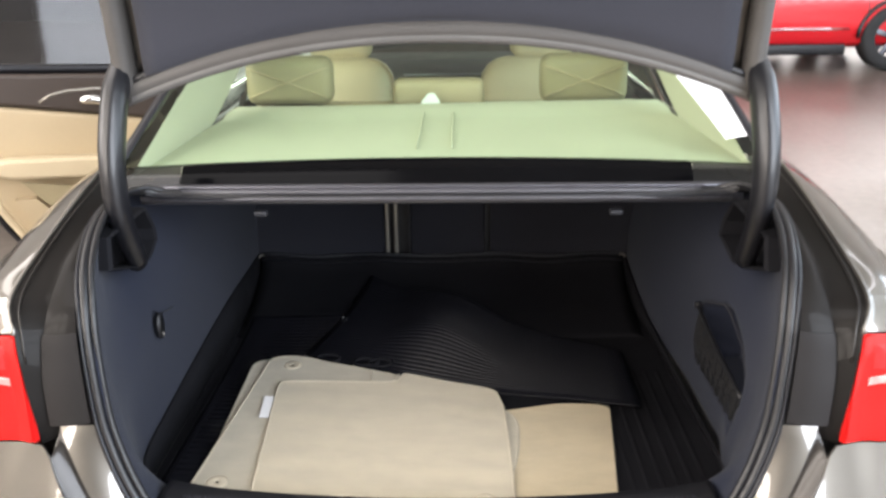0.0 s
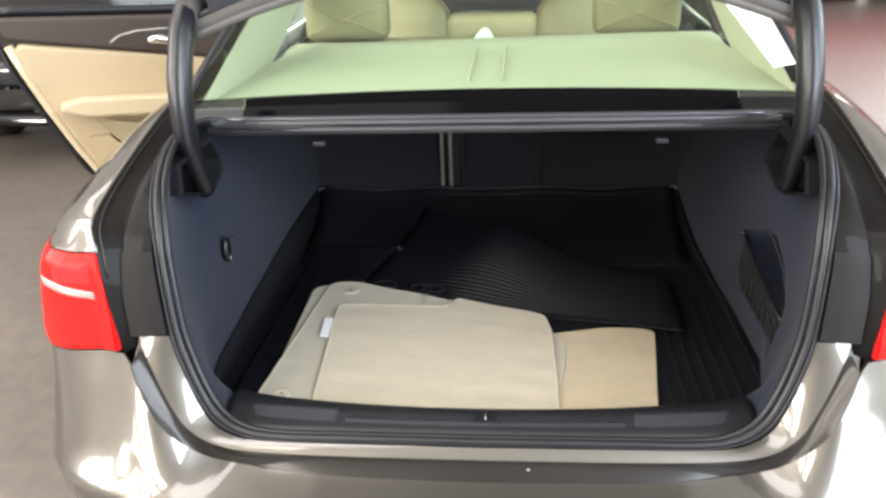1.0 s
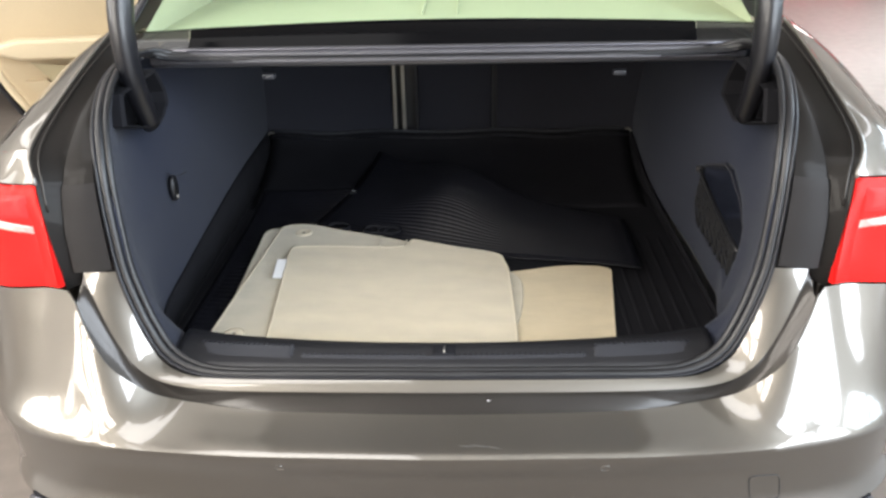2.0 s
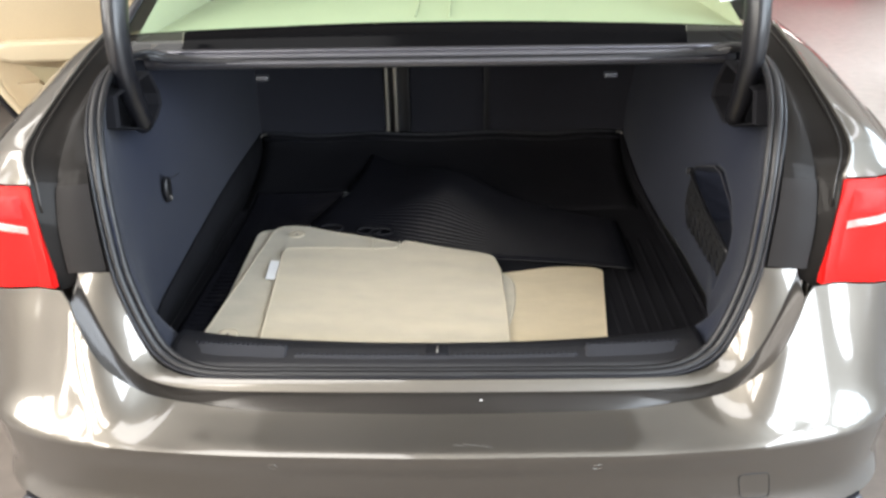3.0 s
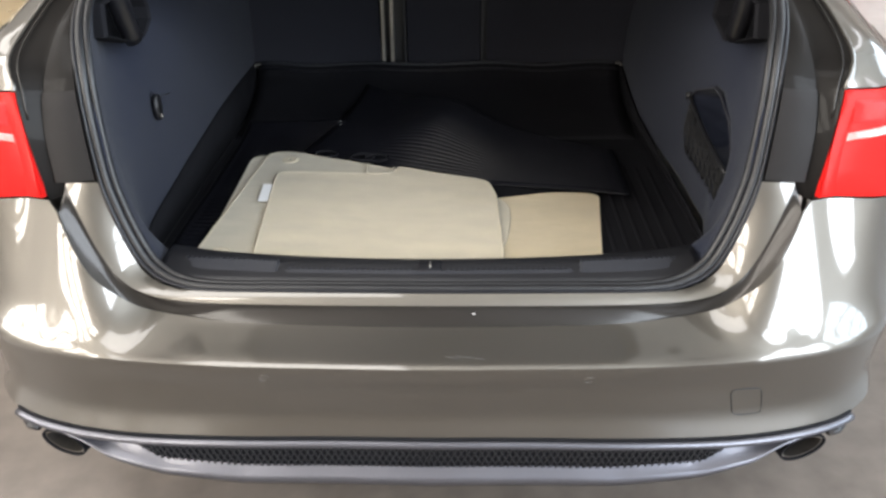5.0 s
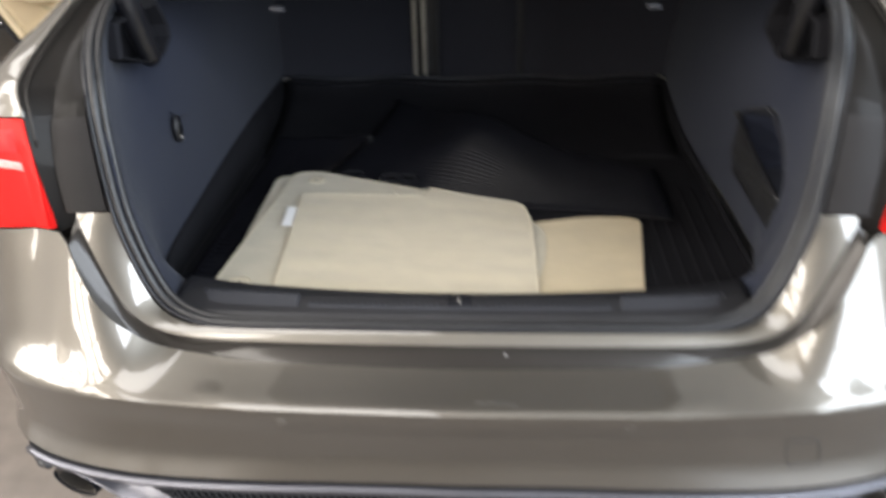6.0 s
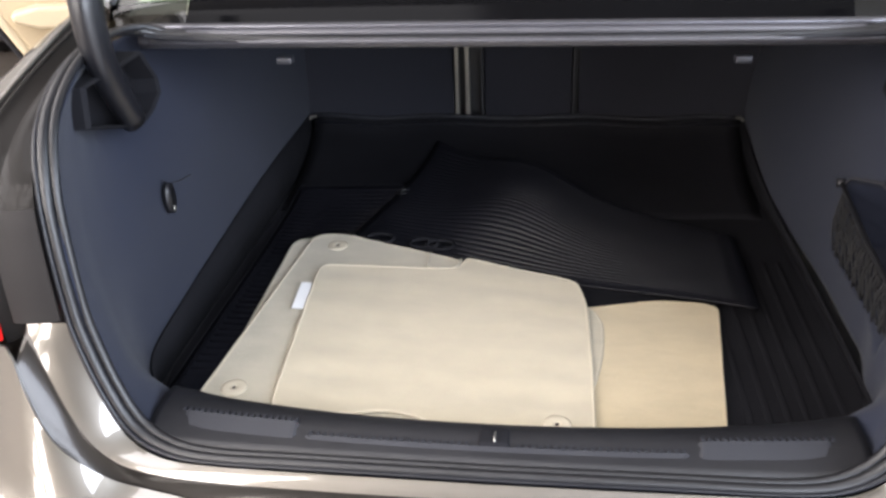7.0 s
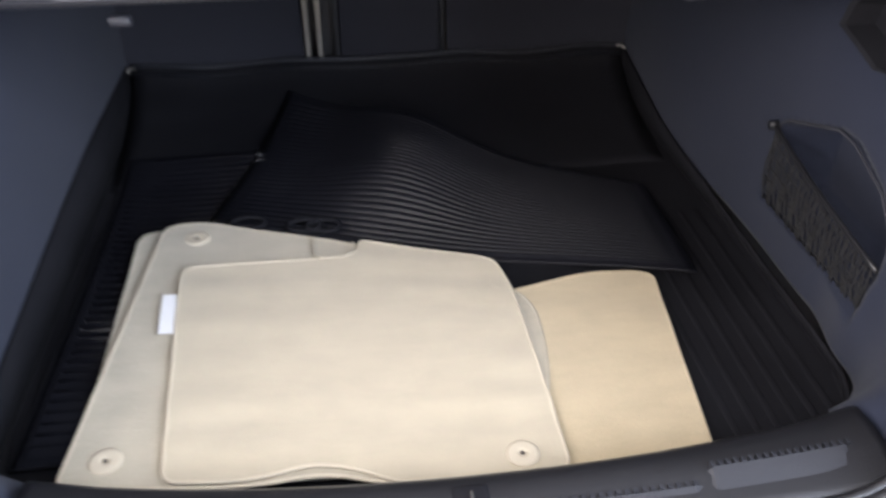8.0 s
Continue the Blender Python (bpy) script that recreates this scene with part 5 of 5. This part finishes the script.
# ---- cars parked beyond ----
def parked_car(label, paint, m, chrome=True, size=1.0, axle="y"):
    """A plain parked car, nose towards +x, before it is moved to m."""
    ob = thing("parked_car", label, "car")
    L = [(-2.35, 0.55, 0.95, 0.80), (-2.25, 0.35, 1.02, 0.86), (-1.8, 0.24, 1.05, 0.90), (-1.2, 0.22, 1.04, 0.92), (0.0, 0.22, 1.02, 0.92), (1.0, 0.22, 1.0, 0.92), (1.7, 0.24, 0.92, 0.90), (2.15, 0.30, 0.82, 0.84), (2.32, 0.45, 0.70, 0.74)]
    pts = smooth_line(L, 40)
    rows = []
    for x, z0, z1, w in pts:
        h = z1 - z0
        ring_ = [(0.80, 0.0), (0.96, 0.08), (1.0, 0.35), (1.0, 0.60), (0.97, 0.80), (0.90, 0.95), (0.60, 1.0), (0.0, 1.02)]
        half_ = [(w * a, z0 + h * b) for a, b in ring_]
        rows.append([(x, y, z) for y, z in half_] + [(x, -y, z) for y, z in reversed(half_[:-1])])
    part("body", moved(sheet(rows, close_u=True), m), paint, ob)
    C = [(-1.95, 1.02, 0.62, 0.62), (-1.5, 1.32, 0.62, 0.56), (-0.9, 1.45, 0.66, 0.54), (0.0, 1.47, 0.68, 0.55), (0.5, 1.40, 0.68, 0.54), (1.25, 0.98, 0.70, 0.66)]
    rows = []
    for x, z1, w0, w1 in smooth_line(C, 26):
        rows.append([(x, 0.84, 0.99), (x, w1 + 0.04, z1 - 0.04), (x, w1 * 0.8, z1), (x, 0, z1 + 0.015), (x, -w1 * 0.8, z1), (x, -w1 - 0.04, z1 - 0.04), (x, -0.84, 0.99)])
    part("cabin", moved(sheet(rows), m), DARK_GLASS, ob, "dark glazed cabin")
    rows = [[(x, u * (w1 + 0.02), z1 + 0.012 - 0.03 * abs(u) ** 4) for u in np.linspace(-1, 1, 11)] for x, z1, w0, w1 in smooth_line(C[1:5], 16)]
    thicken(part("roof", moved(sheet(rows), m), paint, ob), 0.01)
    for y in (-1, 1):
        part("belt_strip", moved(tube([(x, y * 0.905, 0.985 - 0.01 * abs(x)) for x in np.linspace(-1.8, 1.3, 12)], 0.012, 6), m), CHROME if chrome else PLASTIC, ob)
        part("sill", moved(box(-0.95, 0.95, y * 0.86 - 0.05, y * 0.86 + 0.05, 0.16, 0.27, 0.02), m), PLASTIC, ob)
        part("side_strip", moved(tube([(x, y * 0.925, 0.42) for x in np.linspace(-0.95, 0.95, 8)], 0.012, 6), m), CHROME if chrome else PLASTIC, ob)
        for x in (-0.75, 0.25):
            part("door_handle", moved(tube([(x, y * 0.915, 0.84), (x + 0.03, y * 0.945, 0.845), (x + 0.15, y * 0.945, 0.845), (x + 0.18, y * 0.915, 0.84)], 0.013, 8), m), CHROME, ob, "bright door handle")
        for x in (-0.93, 0.12, 1.12):
            part("door_gap", moved(tube([(x, y * 0.925, 0.3), (x, y * 0.926, 0.6), (x, y * 0.90, 0.95)], 0.004, 5), m), PLASTIC, ob)
        part("headlamp", moved(box(2.02, 2.26, y * 0.66 - 0.12, y * 0.66 + 0.12, 0.60, 0.74, 0.04, 3), m), LENS_CLEAR, ob)
        part("tail_light", moved(box(-2.36, -2.15, y * 0.66 - 0.14, y * 0.66 + 0.14, 0.72, 0.90, 0.04, 3), m), LENS, ob)
        part("wing_mirror", moved(box(0.85, 1.0, y * 1.0 - 0.08, y * 1.0 + 0.08, 0.98, 1.12, 0.04, 3), m), paint, ob)
        for x in (-1.42, 1.42):
            part("wheel_arch", moved(tube([(x + 0.37 * math.cos(a), y * 0.918, 0.33 + 0.37 * math.sin(a)) for a in np.linspace(0, math.pi, 18)], 0.022, 6), m), PLASTIC, ob)
            p = m @ Vector((x, y * 0.83, 0.33))
            wheel(ob, p.x, p.y, 0.33 * size, 0.33 * size, 0.21 * size, axle)
    part("front_lip", moved(tube([(2.14 - 0.25 * abs(u) ** 3, 0.72 * u, 0.245) for u in np.linspace(-1, 1, 15)], 0.05, 8, flat=0.8), m), PLASTIC, ob, "black lower bumper lip")
    part("lip_strip", moved(tube([(2.192 - 0.25 * abs(u) ** 3, 0.62 * u, 0.245) for u in np.linspace(-1, 1, 15)], 0.010, 6), m), CHROME, ob)
    part("grille", moved(box(2.20, 2.315, -0.42, 0.42, 0.46, 0.60, 0.02), m), PLASTIC, ob)
    part("grille_strip", moved(tube([(2.33 - 0.16 * abs(u) ** 2, 0.56 * u, 0.545) for u in np.linspace(-1, 1, 11)], 0.014, 6), m), CHROME if chrome else PLASTIC, ob)
    return ob


parked_car("glossy red car with bright side strips parked in the hall", RED_PAINT, pose(3.67, 11.3, 0) @ Matrix.Scale(1.25, 4), size=1.25)
parked_car("dark grey car with a bright grille strip parked nose first", GREY_PAINT, pose(-2.78, 6.05, 0, 0, 0, -90) @ Matrix.Diagonal((1, 1, 1.12, 1)), axle="x")
